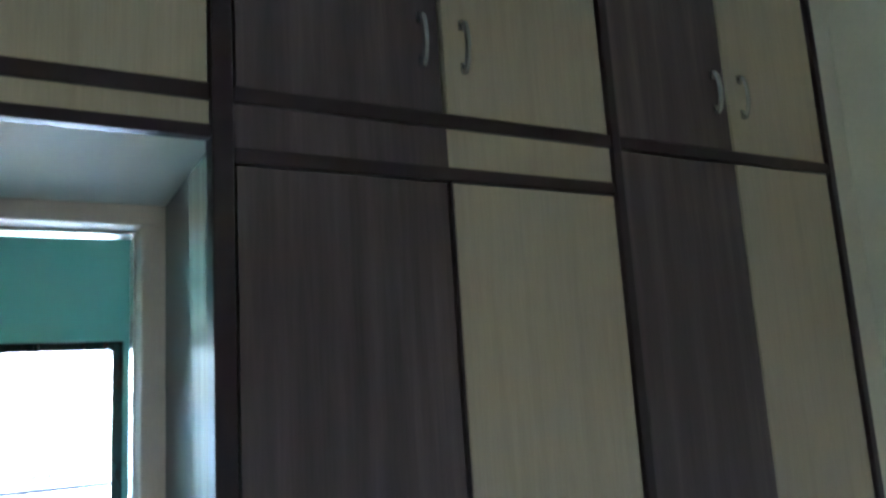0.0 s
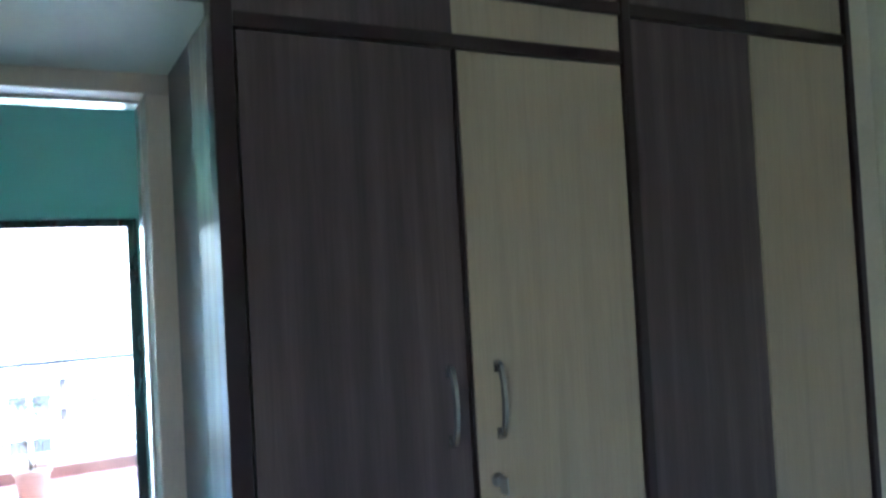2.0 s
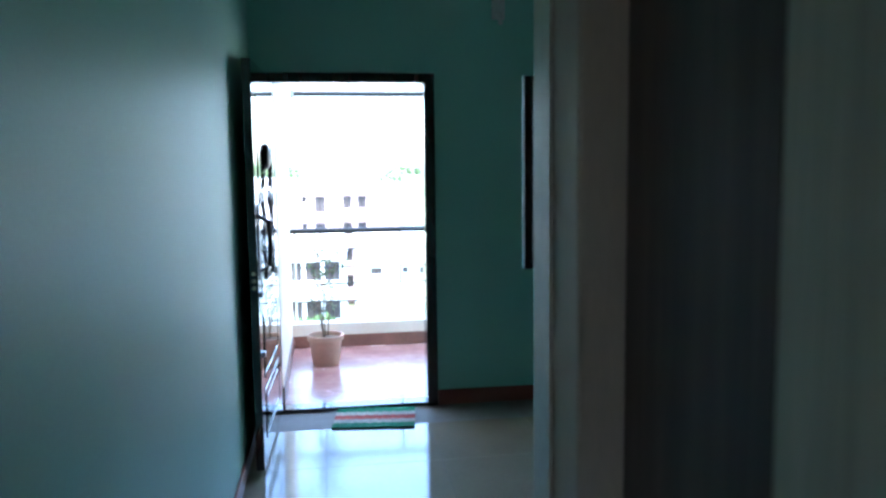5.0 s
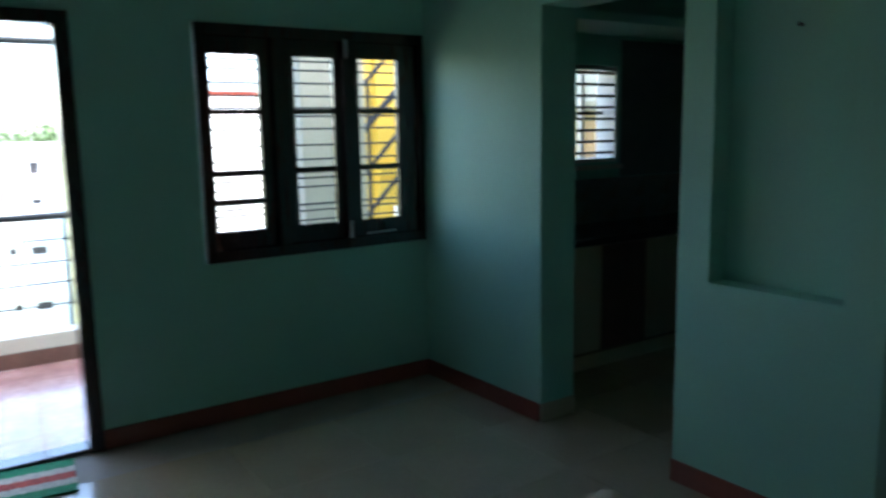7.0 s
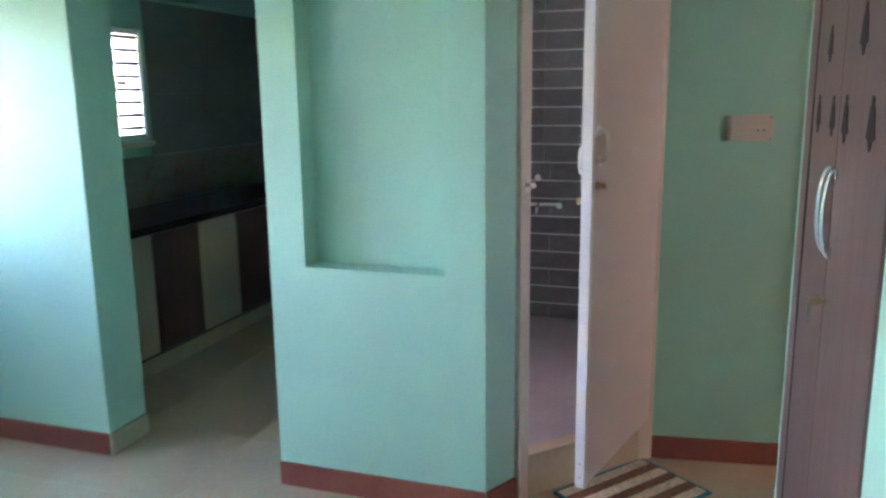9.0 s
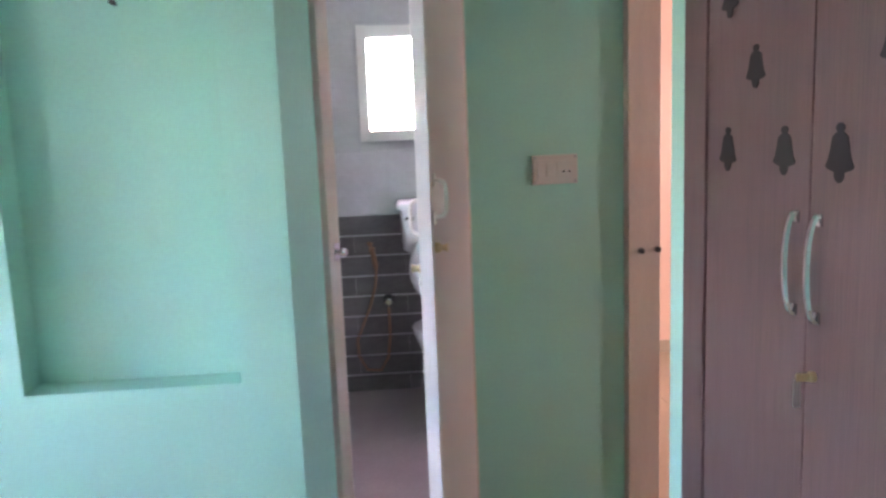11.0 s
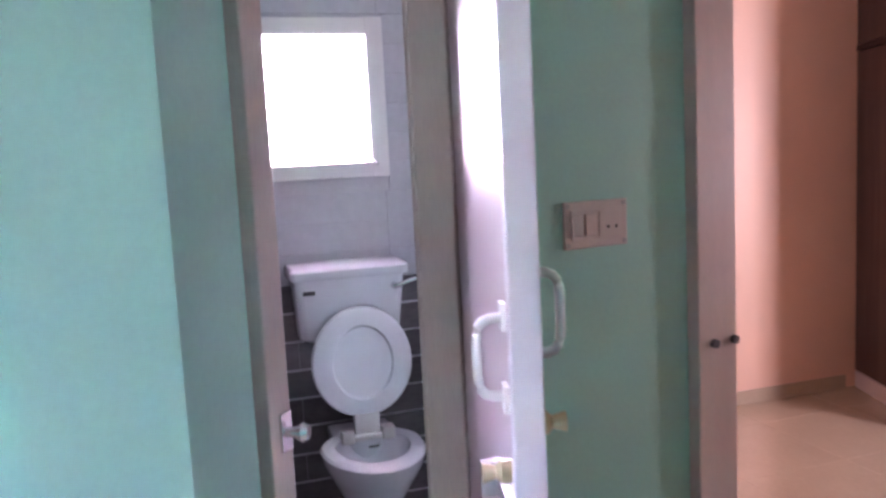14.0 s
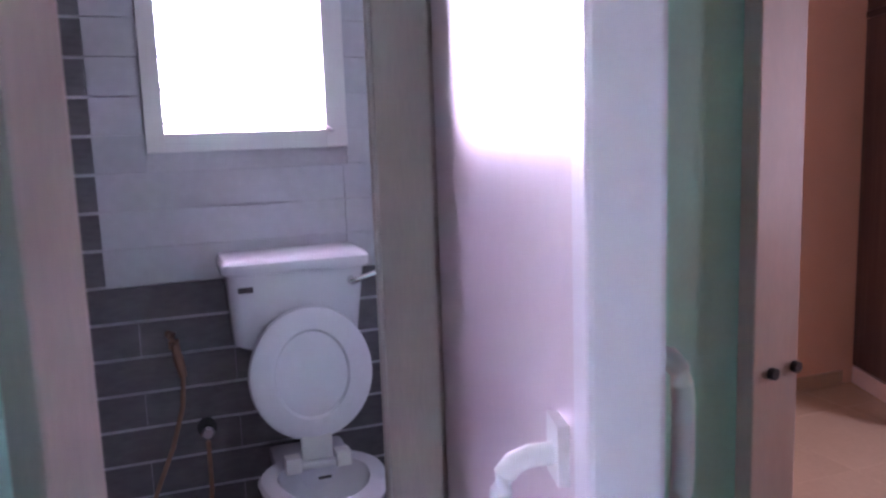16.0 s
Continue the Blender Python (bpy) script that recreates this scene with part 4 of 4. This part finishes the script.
def health_faucet():
    h = thing("health_faucet", "copper-brown hand-held bidet spray hanging on tiled wall", "faucet")
    bm = tube(bmesh.new(), [(4.09, 4.222, 0.984), (4.072, 4.212, 0.980), (4.066, 4.205, 0.955), (4.070, 4.196, 0.90), (4.074, 4.188, 0.852)], [0.010, 0.014, 0.012, 0.015, 0.012], 10)
    part("spray", bm, COPPER, h, "copper-brown spray head", smooth=True)
    part("holder", boxes((4.080, 4.108, 4.192, 4.222, 0.935, 0.962), bevel=0.003), COPPER, h)
    bm = tube(bmesh.new(), [(4.074, 4.188, 0.852), (4.075, 4.196, 0.76), (4.072, 4.232, 0.64), (4.068, 4.275, 0.54), (4.066, 4.305, 0.47), (4.068, 4.302, 0.38), (4.075, 4.262, 0.30), (4.082, 4.19, 0.29), (4.088, 4.145, 0.36), (4.09, 4.131, 0.48), (4.085, 4.131, 0.635)], 0.007, 8)
    part("hose", bm, COPPER, h, "thin flexible brown hose", smooth=True)
    part("flange", tube(bmesh.new(), [(4.108, 4.131, 0.675), (4.098, 4.131, 0.675)], 0.030, 16), BLACK, h, "dark round flange", smooth=True)
    bm = tube(bmesh.new(), [(4.100, 4.131, 0.668), (4.075, 4.131, 0.668), (4.062, 4.131, 0.668), (4.055, 4.131, 0.668)], [0.014, 0.015, 0.021, 0.015], 14)
    part("angle_valve", bm, CHROME, h, "round chrome valve", smooth=True)


def shower_taps():
    s = thing("shower_mixer", "chrome wall mixer with two knobs on dark tiles", "tap")
    for y in (4.49, 4.73):
        bm = tube(bmesh.new(), [(4.107, y, 0.885), (4.06, y, 0.885), (4.05, y, 0.885), (4.03, y, 0.885)], [0.024, 0.015, 0.024, 0.02], 12)
        part("knob", bm, CHROME, s, smooth=True)
    bm = tube(bmesh.new(), [(4.06, 4.49, 0.885), (4.06, 4.73, 0.885)], 0.015, 10)
    part("bar", bm, CHROME, s, smooth=True)
    bm = tube(bmesh.new(), [(4.06, 4.62, 0.885), (4.02, 4.62, 0.87), (3.99, 4.62, 0.835)], [0.014, 0.013, 0.012], 10)
    part("spout", bm, CHROME, s, smooth=True)
    bm = tube(bmesh.new(), [(4.107, 4.627, 1.046), (4.08, 4.627, 1.046), (4.065, 4.627, 1.046)], [0.022, 0.012, 0.02], 12)
    part("valve", bm, CHROME, s, smooth=True)
    h = thing("wall_shower", "round chrome shower head on a short arm", "shower")
    bm = tube(bmesh.new(), [(4.107, 4.64, 2.05), (4.0, 4.64, 2.06), (3.95, 4.645, 2.03)], 0.010, 10)
    part("arm", bm, CHROME, h, smooth=True)
    bm = tube(bmesh.new(), [(3.95, 4.645, 2.03), (3.935, 4.647, 2.01), (3.925, 4.648, 1.995)], [0.014, 0.04, 0.045], 16)
    part("head", bm, CHROME, h, smooth=True)


bath_window()
toilet()
health_faucet()
shower_taps()


# ---- kitchen ----
def kitchen():
    y = 6.58
    edges = [2.30, 2.585, 2.985, 3.41, 3.815, 4.22, 4.63]
    for k, (a, b) in enumerate(zip(edges, edges[1:])):
        mat, lab = (BEIGE, "cream laminate kitchen base cabinet on tiled plinth") if k % 2 else (KBROWN, "reddish brown laminate kitchen base cabinet on tiled plinth")
        c = thing("base_cabinet", lab, "cabinet", group="kitchen base cabinets")
        part("body", boxes((a + 0.001, b - 0.001, y + 0.02, 7.13, 0.10, 0.80)), BEIGE, c)
        part("door", boxes((a + 0.003, b - 0.003, y, y + 0.019, 0.115, 0.795), bevel=0.002), mat, c)
        part("edging", boxes((a + 0.003, b - 0.003, y - 0.002, y + 0.018, 0.100, 0.1145)), KBROWN, c, "reddish brown lower edging")
        part("plinth", boxes((a, b, y + 0.008, y + 0.03, 0, 0.10)), TILE, c)
    w = thing("kitchen_worktop", "black polished granite kitchen worktop", "worktop")
    part("slab", boxes((2.30, 5.24, y - 0.03, 7.148, 0.815, 0.852), bevel=0.006), GRANITE, w)
    part("side_slab", boxes((4.66, 5.24, 5.3, y - 0.032, 0.815, 0.852), bevel=0.006), GRANITE, w)
    part("front_edge", boxes((2.30, 4.655, y - 0.005, y + 0.015, 0.80, 0.8145)), GRANITE, w)
    c = thing("base_cabinet", "dark laminate cabinet run under the side worktop", "cabinet", group="kitchen base cabinets")
    part("body", boxes((4.70, 5.23, 5.32, y - 0.04, 0.10, 0.80)), WENGE, c)
    for k in range(3):
        part("door", boxes((4.68, 4.699, 5.33 + 0.4 * k, 5.72 + 0.4 * k, 0.115, 0.795), bevel=0.002), BEIGE if k % 2 else KBROWN, c)
    part("plinth", boxes((4.72, 5.2, 5.33, 6.5, 0, 0.10)), TRIM, c)
    wn = tagged(thing("window_3", "kitchen window with dark horizontal bars", "window"), kind="structure")
    x0, x1, z0, z1 = 3.252, 3.728, 1.282, 1.968
    part("frame", boxes((x0, x0 + 0.018, 7.158, 7.342, z0, z1), (x1 - 0.018, x1, 7.158, 7.342, z0, z1), (x0 + 0.018, x1 - 0.018, 7.158, 7.342, z0, z0 + 0.03), (x0 + 0.018, x1 - 0.018, 7.158, 7.342, z1 - 0.03, z1)), PLASTICW, wn, "white painted frame")
    part("mid_rail", boxes((x0 + 0.03, x1 - 0.03, 7.262, 7.298, 1.625, 1.65)), WOODDARK, wn)
    part("mullion", boxes((3.505, 3.540, 7.30, 7.335, z0 + 0.031, z1 - 0.031)), STEEL, wn, "grey mullion")
    for k in range(8):
        z = z0 + 0.07 + 0.081 * k
        part("bar", tube(bmesh.new(), [(x0 + 0.01, 7.175, z), (x1 - 0.01, 7.175, z)], 0.0105, 8), BLACK, wn, smooth=True)
    part("sill", boxes((x0 - 0.03, x1 + 0.03, 7.12, 7.148, z0 - 0.05, z0 - 0.015), bevel=0.004), CREAM, wn, "cream stone sill")
    # loft slab round the kitchen
    sl = tagged(part("loft_slab", boxes((2.27, 5.245, 6.60, 7.148, 2.18, 2.24), bevel=0.004), GREEN), "mint green concrete loft slab above kitchen", "shelf", kind="structure")
    tagged(part("loft_slab", boxes((4.70, 5.245, 4.96, 6.598, 2.18, 2.24), bevel=0.004), GREEN), "mint green concrete loft slab above kitchen", "shelf", kind="structure")
    g = thing("hanging_cable", "dark cable hanging on the kitchen wall", "cable")
    bm = tube(bmesh.new(), [(5.235, 6.35, 2.15), (5.23, 6.35, 1.75), (5.23, 6.32, 1.5), (5.23, 6.22, 1.42), (5.23, 6.10, 1.44), (5.235, 6.02, 1.55)], 0.008, 6)
    part("cable", bm, BLACK, g, smooth=True)


kitchen()


def kitchen_tiles():
    north = bpy.data.objects["wall_hall_north"]
    inv = north.matrix_basis.inverted()
    plain = mesh_of("tile", boxes((0.0002, 0.2978, -0.006, -0.0005, 0.0002, 0.1968), bevel=0.0006), KTILE)
    decor = mesh_of("tile", boxes((0.0002, 0.2978, -0.006, -0.0005, 0.0002, 0.1568), bevel=0.0006), KDECOR)
    for i in range(10):
        x = 2.27 + 0.298 * i
        for j in range(2):
            ob = new("tile", decor)
            ob.parent = north
            ob.matrix_basis = inv @ Matrix.Translation((x, 7.15, 0.853 + 0.157 * j))
        for j in range(5):
            z = 1.17 + 0.197 * j
            if x < 3.72 and x + 0.298 > 3.26 and z + 0.19 > 1.29 and z < 1.96:
                continue
            ob = new("tile", plain)
            ob.parent = north
            ob.matrix_basis = inv @ Matrix.Translation((x, 7.15, z))


def bulb_holder():
    h = thing("lamp_holder", "white plastic lamp holder on the green wall", "lamp holder")
    part("base", boxes((0.435, 0.515, 7.115, 7.149, 2.44, 2.56), bevel=0.006), PLASTICW, h)
    part("socket", tube(bmesh.new(), [(0.475, 7.118, 2.47), (0.475, 7.085, 2.44), (0.475, 7.07, 2.405)], [0.02, 0.022, 0.018], 12), PLASTICW, h, smooth=True)


bulb_holder()


def nail():
    n = thing("wall_nail", "small dark nail in the green niche wall", "nail")
    part("head", tube(bmesh.new(), [(2.126, 4.80, 1.905), (2.10, 4.80, 1.907)], [0.005, 0.008], 8), BLACK, n)


nail()


# ---- balcony ----
def balcony():
    tagged(part("balcony_slab", boxes((-1.2, 2.6, 7.352, 9.14, -0.25, -0.03)), BALCREAM), "concrete balcony slab", "floor", kind="structure")
    tagged(part("floor_balcony", boxes((-0.925, 2.6, 7.27, 8.969, -0.029, -0.002), bevel=0.002), TERRACOTTA), "polished red oxide balcony floor", "floor", kind="structure")
    tagged(part("wall_balcony_west", boxes((-1.1, -0.926, 7.352, 9.14, -0.03, 2.75)), BALCREAM), "cream painted side wall of the balcony", "wall", kind="structure")
    tagged(part("wall_balcony_parapet", boxes((-0.925, 2.6, 8.97, 9.13, -0.03, 0.205), bevel=0.006), BALCREAM), "low cream painted balcony parapet", "wall", kind="structure")
    tagged(part("balcony_baseboard", boxes((-0.912, 2.6, 8.956, 8.9695, -0.001, 0.104), bevel=0.003), BROWNSKIRT), "brown skirting of balcony", "skirting", kind="structure")
    tagged(part("balcony_baseboard", boxes((-0.9255, -0.913, 7.36, 8.969, -0.001, 0.104), bevel=0.003), BROWNSKIRT), "brown skirting of balcony", "skirting", kind="structure")
    r = thing("balcony_railing", "dark steel balcony railing with thin horizontal rods", "railing")
    part("top_rail", tube(bmesh.new(), [(-0.925, 9.05, 1.0), (2.6, 9.05, 1.0)], 0.024, 12), BLACK, r, smooth=True)
    for z in (0.839, 0.685, 0.539, 0.384):
        part("rod", tube(bmesh.new(), [(-0.925, 9.05, z), (2.6, 9.05, z)], 0.0065, 8), BLACK, r, smooth=True)
    for x in (-0.89, 0.02, 1.1, 2.2):
        part("post", tube(bmesh.new(), [(x, 9.05, 0.2), (x, 9.05, 0.985)], 0.012, 10), OUTWHITE, r, "pale painted post", smooth=True)
    d = thing("drying_rod", "dark horizontal rod fixed across balcony", "rod")
    part("rod", tube(bmesh.new(), [(-0.885, 8.9, 2.15), (2.6, 8.9, 2.15)], 0.024, 10), BLACK, d, smooth=True)
    part("bracket", boxes((-0.8855, -0.85, 8.87, 8.93, 2.115, 2.185), bevel=0.004), STEEL, d)
    part("bracket", boxes((2.55, 2.6, 8.87, 8.93, 2.115, 2.185), bevel=0.004), STEEL, d)
    # pillar that carries the roof at the far end
    tagged(part("pillar_balcony", boxes((1.99, 2.56, 8.82, 8.953, -0.002, 2.749), bevel=0.006), OUTWALL), "grey beige painted balcony pillar", "pillar", kind="structure")


balcony()


def flower_pot():
    p = thing("potted_plant", "clay-brown plastic flower pot with a thin leggy plant", "potted plant", pose(-0.645, 8.37, 0))
    bm = bmesh.new()
    prof = [(0.098, 0.0), (0.102, 0.004), (0.125, 0.19), (0.128, 0.195), (0.141, 0.198), (0.143, 0.235), (0.136, 0.24), (0.126, 0.236), (0.122, 0.20)]
    loft(bm, [oval(0, 0, z, r, r, 32) for r, z in prof], True, False)
    part("pot", bm, POT, p, smooth=True)
    bm = bmesh.new()
    loft(bm, [oval(0, 0, 0.205, 0.1225, 0.1225, 24), oval(0, 0, 0.214, 0.07, 0.07, 24), oval(0.01, 0, 0.222, 0.02, 0.02, 24)])
    part("soil", bm, SOIL, p, smooth=True)
    rng = random.Random(4)
    leaves = bmesh.new()

    def leaf(at, size):
        q = Euler((rng.uniform(-0.9, 0.9), rng.uniform(-0.9, 0.9), rng.uniform(0, 6.28))).to_matrix().to_4x4()
        pts = [(0, 0, 0), (0.28, 0.22, 0.04), (0.62, 0.22, 0.05), (1, 0, 0), (0.62, -0.22, 0.05), (0.28, -0.22, 0.04)]
        vs = [leaves.verts.new(Matrix.Translation(at) @ q @ Vector((a * size, b * size, c * size))) for a, b, c in pts]
        mid = leaves.verts.new(Matrix.Translation(at) @ q @ Vector((0.5 * size, 0, -0.03 * size)))
        for a, b in zip(vs, vs[1:] + vs[:1]):
            leaves.faces.new((a, b, mid))

    for k in range(5):
        a = rng.uniform(0, 6.28)
        top = Vector((0.09 * math.cos(a) - 0.02, 0.09 * math.sin(a), rng.uniform(0.78, 1.04)))
        pts = [Vector((0.02 * math.cos(a), 0.02 * math.sin(a), 0.215))]
        for j in range(1, 7):
            f = j / 6
            pts.append(pts[0].lerp(top, f) + Vector((rng.uniform(-0.015, 0.015), rng.uniform(-0.015, 0.015), 0)))
        part("stem", tube(bmesh.new(), pts, [0.006 - 0.0006 * j for j in range(7)], 6), TWIG, p, smooth=True)
        for j in range(2, 7):
            for _ in range(2):
                tip = pts[j] + Vector((rng.uniform(-0.16, 0.16), rng.uniform(-0.14, 0.14), rng.uniform(-0.02, 0.10)))
                part("twig", tube(bmesh.new(), [pts[j], pts[j].lerp(tip, 0.5) + Vector((0, 0, 0.01)), tip], [0.003, 0.0022, 0.0014], 5), TWIG, p)
                for _ in range(7 if j > 3 else 3):
                    leaf(pts[j].lerp(tip, rng.uniform(0.3, 1.05)), rng.uniform(0.022, 0.045))
    tagged(part("leaves", leaves, LEAF, p, "sparse small green leaves"), kind="stuff")


flower_pot()

# ---- outdoors ----
GZ = -11.5
tagged(part("ground", boxes((-400, 400, -300, 900, GZ - 0.5, GZ)), GROUND), "dry grassy ground far below the balcony", "ground", kind="structure")


def block_building(name, label, m, w, d, h, wall_mat, storeys, cols, win=(1.1, 1.5), inset=1.2, parapet=0.9, at=()):
    """A house of storeys with recessed dark windows, sunshades and a parapet; front face on local y = 0, looking to -y."""
    b = thing(name, label, "building", m)
    sh = h / storeys
    hs = []
    gap = (w - 2 * inset) / max(cols - 1, 1)
    for s in range(storeys):
        for u, ww, wh in at or [(inset + gap * c, *win) for c in range(cols)]:
            hs.append((u - ww / 2, u + ww / 2, sh * s + 2.35 - wh, sh * s + 2.35))
    part("wall", wall_mesh(w, 0.3, 0, h, hs), wall_mat, b)
    part("body", boxes((0, w, 0.301, d, 0, h)), wall_mat, b)
    part("parapet", boxes((-0.1, w + 0.1, -0.1, 0.1, h, h + parapet), (-0.1, w + 0.1, d - 0.1, d + 0.1, h, h + parapet), (-0.1, 0.1, 0.1, d - 0.1, h, h + parapet), (w - 0.1, w + 0.1, 0.1, d - 0.1, h, h + parapet)), wall_mat, b)
    part("roof", boxes((0.0, w, 0.0, d, h, h + 0.12)), OUTWHITE, b)
    for u0, u1, z0, z1 in hs:
        f = part("window", boxes((u0 + 0.002, u1 - 0.002, 0.2, 0.29, z0 + 0.002, z1 - 0.002)), DARKPANE, b)
        for v0, v1 in ((u0, u0 + 0.06), (u1 - 0.06, u1), ((u0 + u1) / 2 - 0.03, (u0 + u1) / 2 + 0.03)):
            part("frame", boxes((v0, v1, 0.16, 0.199, z0, z1)), WOODDARK, f)
    for s in range(storeys):
        part("sunshade", boxes((0.2, w - 0.2, -0.55, -0.001, sh * s + 2.62, sh * s + 2.72)), wall_mat, b)
    return b


def outdoors():
    # scale: pink block of flats about 75 m away
    b = block_building("apartment_building", "pale pink block of flats with dark windows", pose(-4.0, 78, GZ - 2.2), 11.2, 9, 12.9, OUTPINK, 5, 4, at=[(1.4, 0.45, 0.5), (2.9, 0.95, 1.5), (5.5, 0.8, 1.15), (6.9, 0.8, 1.15)])
    for k in range(4):
        bm = tube(bmesh.new(), [(8.3, -0.9, 2.6 + 2.58 * k), (10.9, -0.9, 3.9 + 2.58 * k)], 0.16, 4)
        part("stair_rail", bm, OUTPINK, b)
    part("tank", tube(bmesh.new(), [(6.0, 4, 14.0), (6.0, 4, 15.2)], 0.7, 14), OUTWHITE, b, "white rooftop water tank")
    part("stair_head", boxes((4.6, 7.8, 2, 5, 13.0, 15.0)), OUTPINK, b)
    b = block_building("house", "pale house with dark arched opening", pose(7.0, 70, GZ), 6, 8, 11.4, OUTWHITE, 4, 2, win=(0.7, 0.9))
    block_building("house", "light blue painted neighbouring house", pose(8.3, 52, GZ), 7, 9, 11.0, OUTBLUE, 4, 3, at=[(1.2, 0.5, 0.6), (3.6, 0.6, 0.7)])
    block_building("house", "low whitewashed house with dark openings", pose(-6.0, 66, GZ), 7, 7, 6.4, OUTWHITE, 2, 4, win=(1.2, 1.5))
    block_building("house", "whitewashed house with low windows", pose(1.6, 58, GZ), 6.2, 7, 7.2, OUTWHITE, 2, 3, at=[(1.3, 0.8, 0.45), (3.4, 0.4, 0.4), (4.9, 0.9, 0.5)])
    # white neighbour with a red line under its blue-grey roof edge
    n = thing("neighbour_house", "whitewashed neighbouring house with red line and blue-grey roof edge", "building", pose(3.9, 18.2, GZ))
    part("wall", boxes((0, 9, 0, 8, 0, 13.74)), OUTWHITE, n)
    part("red_band", boxes((-0.02, 9.02, -0.02, 8.02, 13.741, 13.80)), MATRED, n, "thin red painted band")
    part("roof_edge", boxes((-0.15, 9.15, -0.15, 8.15, 13.801, 13.97)), OUTGREY, n, "blue-grey roof edge")
    part("upper_wall", boxes((0.1, 8.9, 0.4, 7.9, 13.971, 15.6)), OUTBLUE, n, "pale blue upper storey")
    for k in range(3):
        part("pipe", tube(bmesh.new(), [(0.62 + 0.22 * k, -0.06, 9.5), (0.62 + 0.22 * k, -0.06, 12.6 - 0.2 * k)], 0.014, 8), STEEL, n, "grey pipe")
    # yellow stair house beside the balcony
    y = thing("stair_house", "yellow painted stair house beside the balcony", "building", pose(3.42, 10.4, GZ))
    part("wall", boxes((0.18, 1.95, 0.0, 1.2, 0, 14.6)), YELLOW, y)
    part("side_wall", boxes((0.0, 0.178, 0.05, 1.2, 0, 14.6)), YELLOW, y)
    part("ledge", boxes((0.17, 1.95, -0.08, -0.001, 12.55, 12.65)), YELLOW, y)
    s = thing("stair_railing", "dark steel railing of an outside stair", "railing")
    for k in range(5):
        part("rail", tube(bmesh.new(), [(2.9, 9.8, 0.08 + 0.42 * k), (4.7, 9.8, 1.88 + 0.42 * k)], 0.035 if k == 3 else 0.022, 8), BLACK, s, smooth=True)
    for x in (3.15, 3.9, 4.6):
        part("post", tube(bmesh.new(), [(x, 9.8, x - 2.9 - 0.25), (x, 9.8, x - 2.9 + 1.74)], 0.02, 8), BLACK, s)
    st = thing("outside_stair", "pale concrete outside stair flight", "stairs")
    for k in range(10):
        part("step", boxes((2.75 + 0.2 * k, 2.95 + 0.2 * k, 9.6, 10.35, GZ, -0.28 + 0.2 * k)), OUTWHITE, st)
    p = thing("boundary_house", "peach painted neighbouring house wall with pale upper part", "building", pose(3.95, 8.3, GZ))
    part("wall", boxes((0, 6, 0, 0.75, 0, 13.18)), make("peach_outdoor_paint", (0.27, 0.18, 0.10), 0.8), p)
    part("ledge", boxes((-0.03, 6.03, -0.05, 0.78, 13.181, 13.26), bevel=0.01), OUTWALL, p)
    part("upper_wall", boxes((0, 6, 0.03, 0.75, 13.261, 15.6)), make("pale_grey_outdoor_paint", (0.36, 0.36, 0.34), 0.8), p, "pale grey upper wall")


outdoors()


def tree(m, h, seed):
    t = thing("tree", "leafy green tree among distant houses", "tree", m, group="distant trees")
    rng = random.Random(seed)
    tr = bmesh.new()
    tube(tr, [(0, 0, 0), (0.1, 0, h * 0.3), (0, 0.1, h * 0.55), (0.2, 0, h * 0.8)], [0.3, 0.22, 0.16, 0.06], 8)
    ends = []
    for k in range(9):
        a, z = rng.uniform(0, 6.28), h * rng.uniform(0.4, 0.7)
        e = Vector((math.cos(a) * h * 0.24, math.sin(a) * h * 0.24, z + h * rng.uniform(0.1, 0.26)))
        tube(tr, [(0, 0, z), e * 0.5 + Vector((0, 0, z * 0.55)), e], [0.1, 0.07, 0.03], 6)
        ends.append(e)
    part("trunk", tr, TWIG, t)
    cr = bmesh.new()
    for e in ends + [Vector((0, 0, h * 0.85))]:
        for _ in range(130):
            d = Vector((rng.gauss(0, 1), rng.gauss(0, 1), rng.gauss(0, 0.75))) * h * 0.075
            c, s = e + d, rng.uniform(0.16, 0.36)
            q = Euler((rng.uniform(0, 3), rng.uniform(0, 3), rng.uniform(0, 6))).to_matrix()
            vs = [cr.verts.new(c + q @ Vector(v) * s) for v in ((-1, 0, 0), (0, -0.5, 0.1), (1, 0, 0), (0, 0.5, 0.1))]
            cr.faces.new(vs)
    tagged(part("crown", cr, TREELEAF, t), kind="stuff")
    return t


for k, (x, y, h) in enumerate(((10.5, 95, 14.5), (14.0, 98, 14.8), (18, 96, 14), (-6.5, 120, 15.2), (-2.6, 57, 2.6), (-0.9, 60, 2.2), (3.0, 52, 1.8))):
    tree(pose(x, y, GZ, 0, 0, 40 * k), h, k + 1)

# ---- floor and wall tiles ----
bath_tiles()
kitchen_tiles()


def floor_tiles():
    me = mesh_of("floor_tile", boxes((0.001, 0.599, 0.001, 0.599, -0.0055, 0.0), bevel=0.0008), TILE)
    for i in range(14):
        for j in range(15):
            x, y = -2.45 + 0.6 * i, -1.6 + 0.6 * j
            if x > 5.3 or y + 0.6 > 7.36:
                continue
            ob = new("floor_tile", me)
            ob.parent = FLOOR
            ob.matrix_basis = Matrix.Translation((x, y, 0))


floor_tiles()
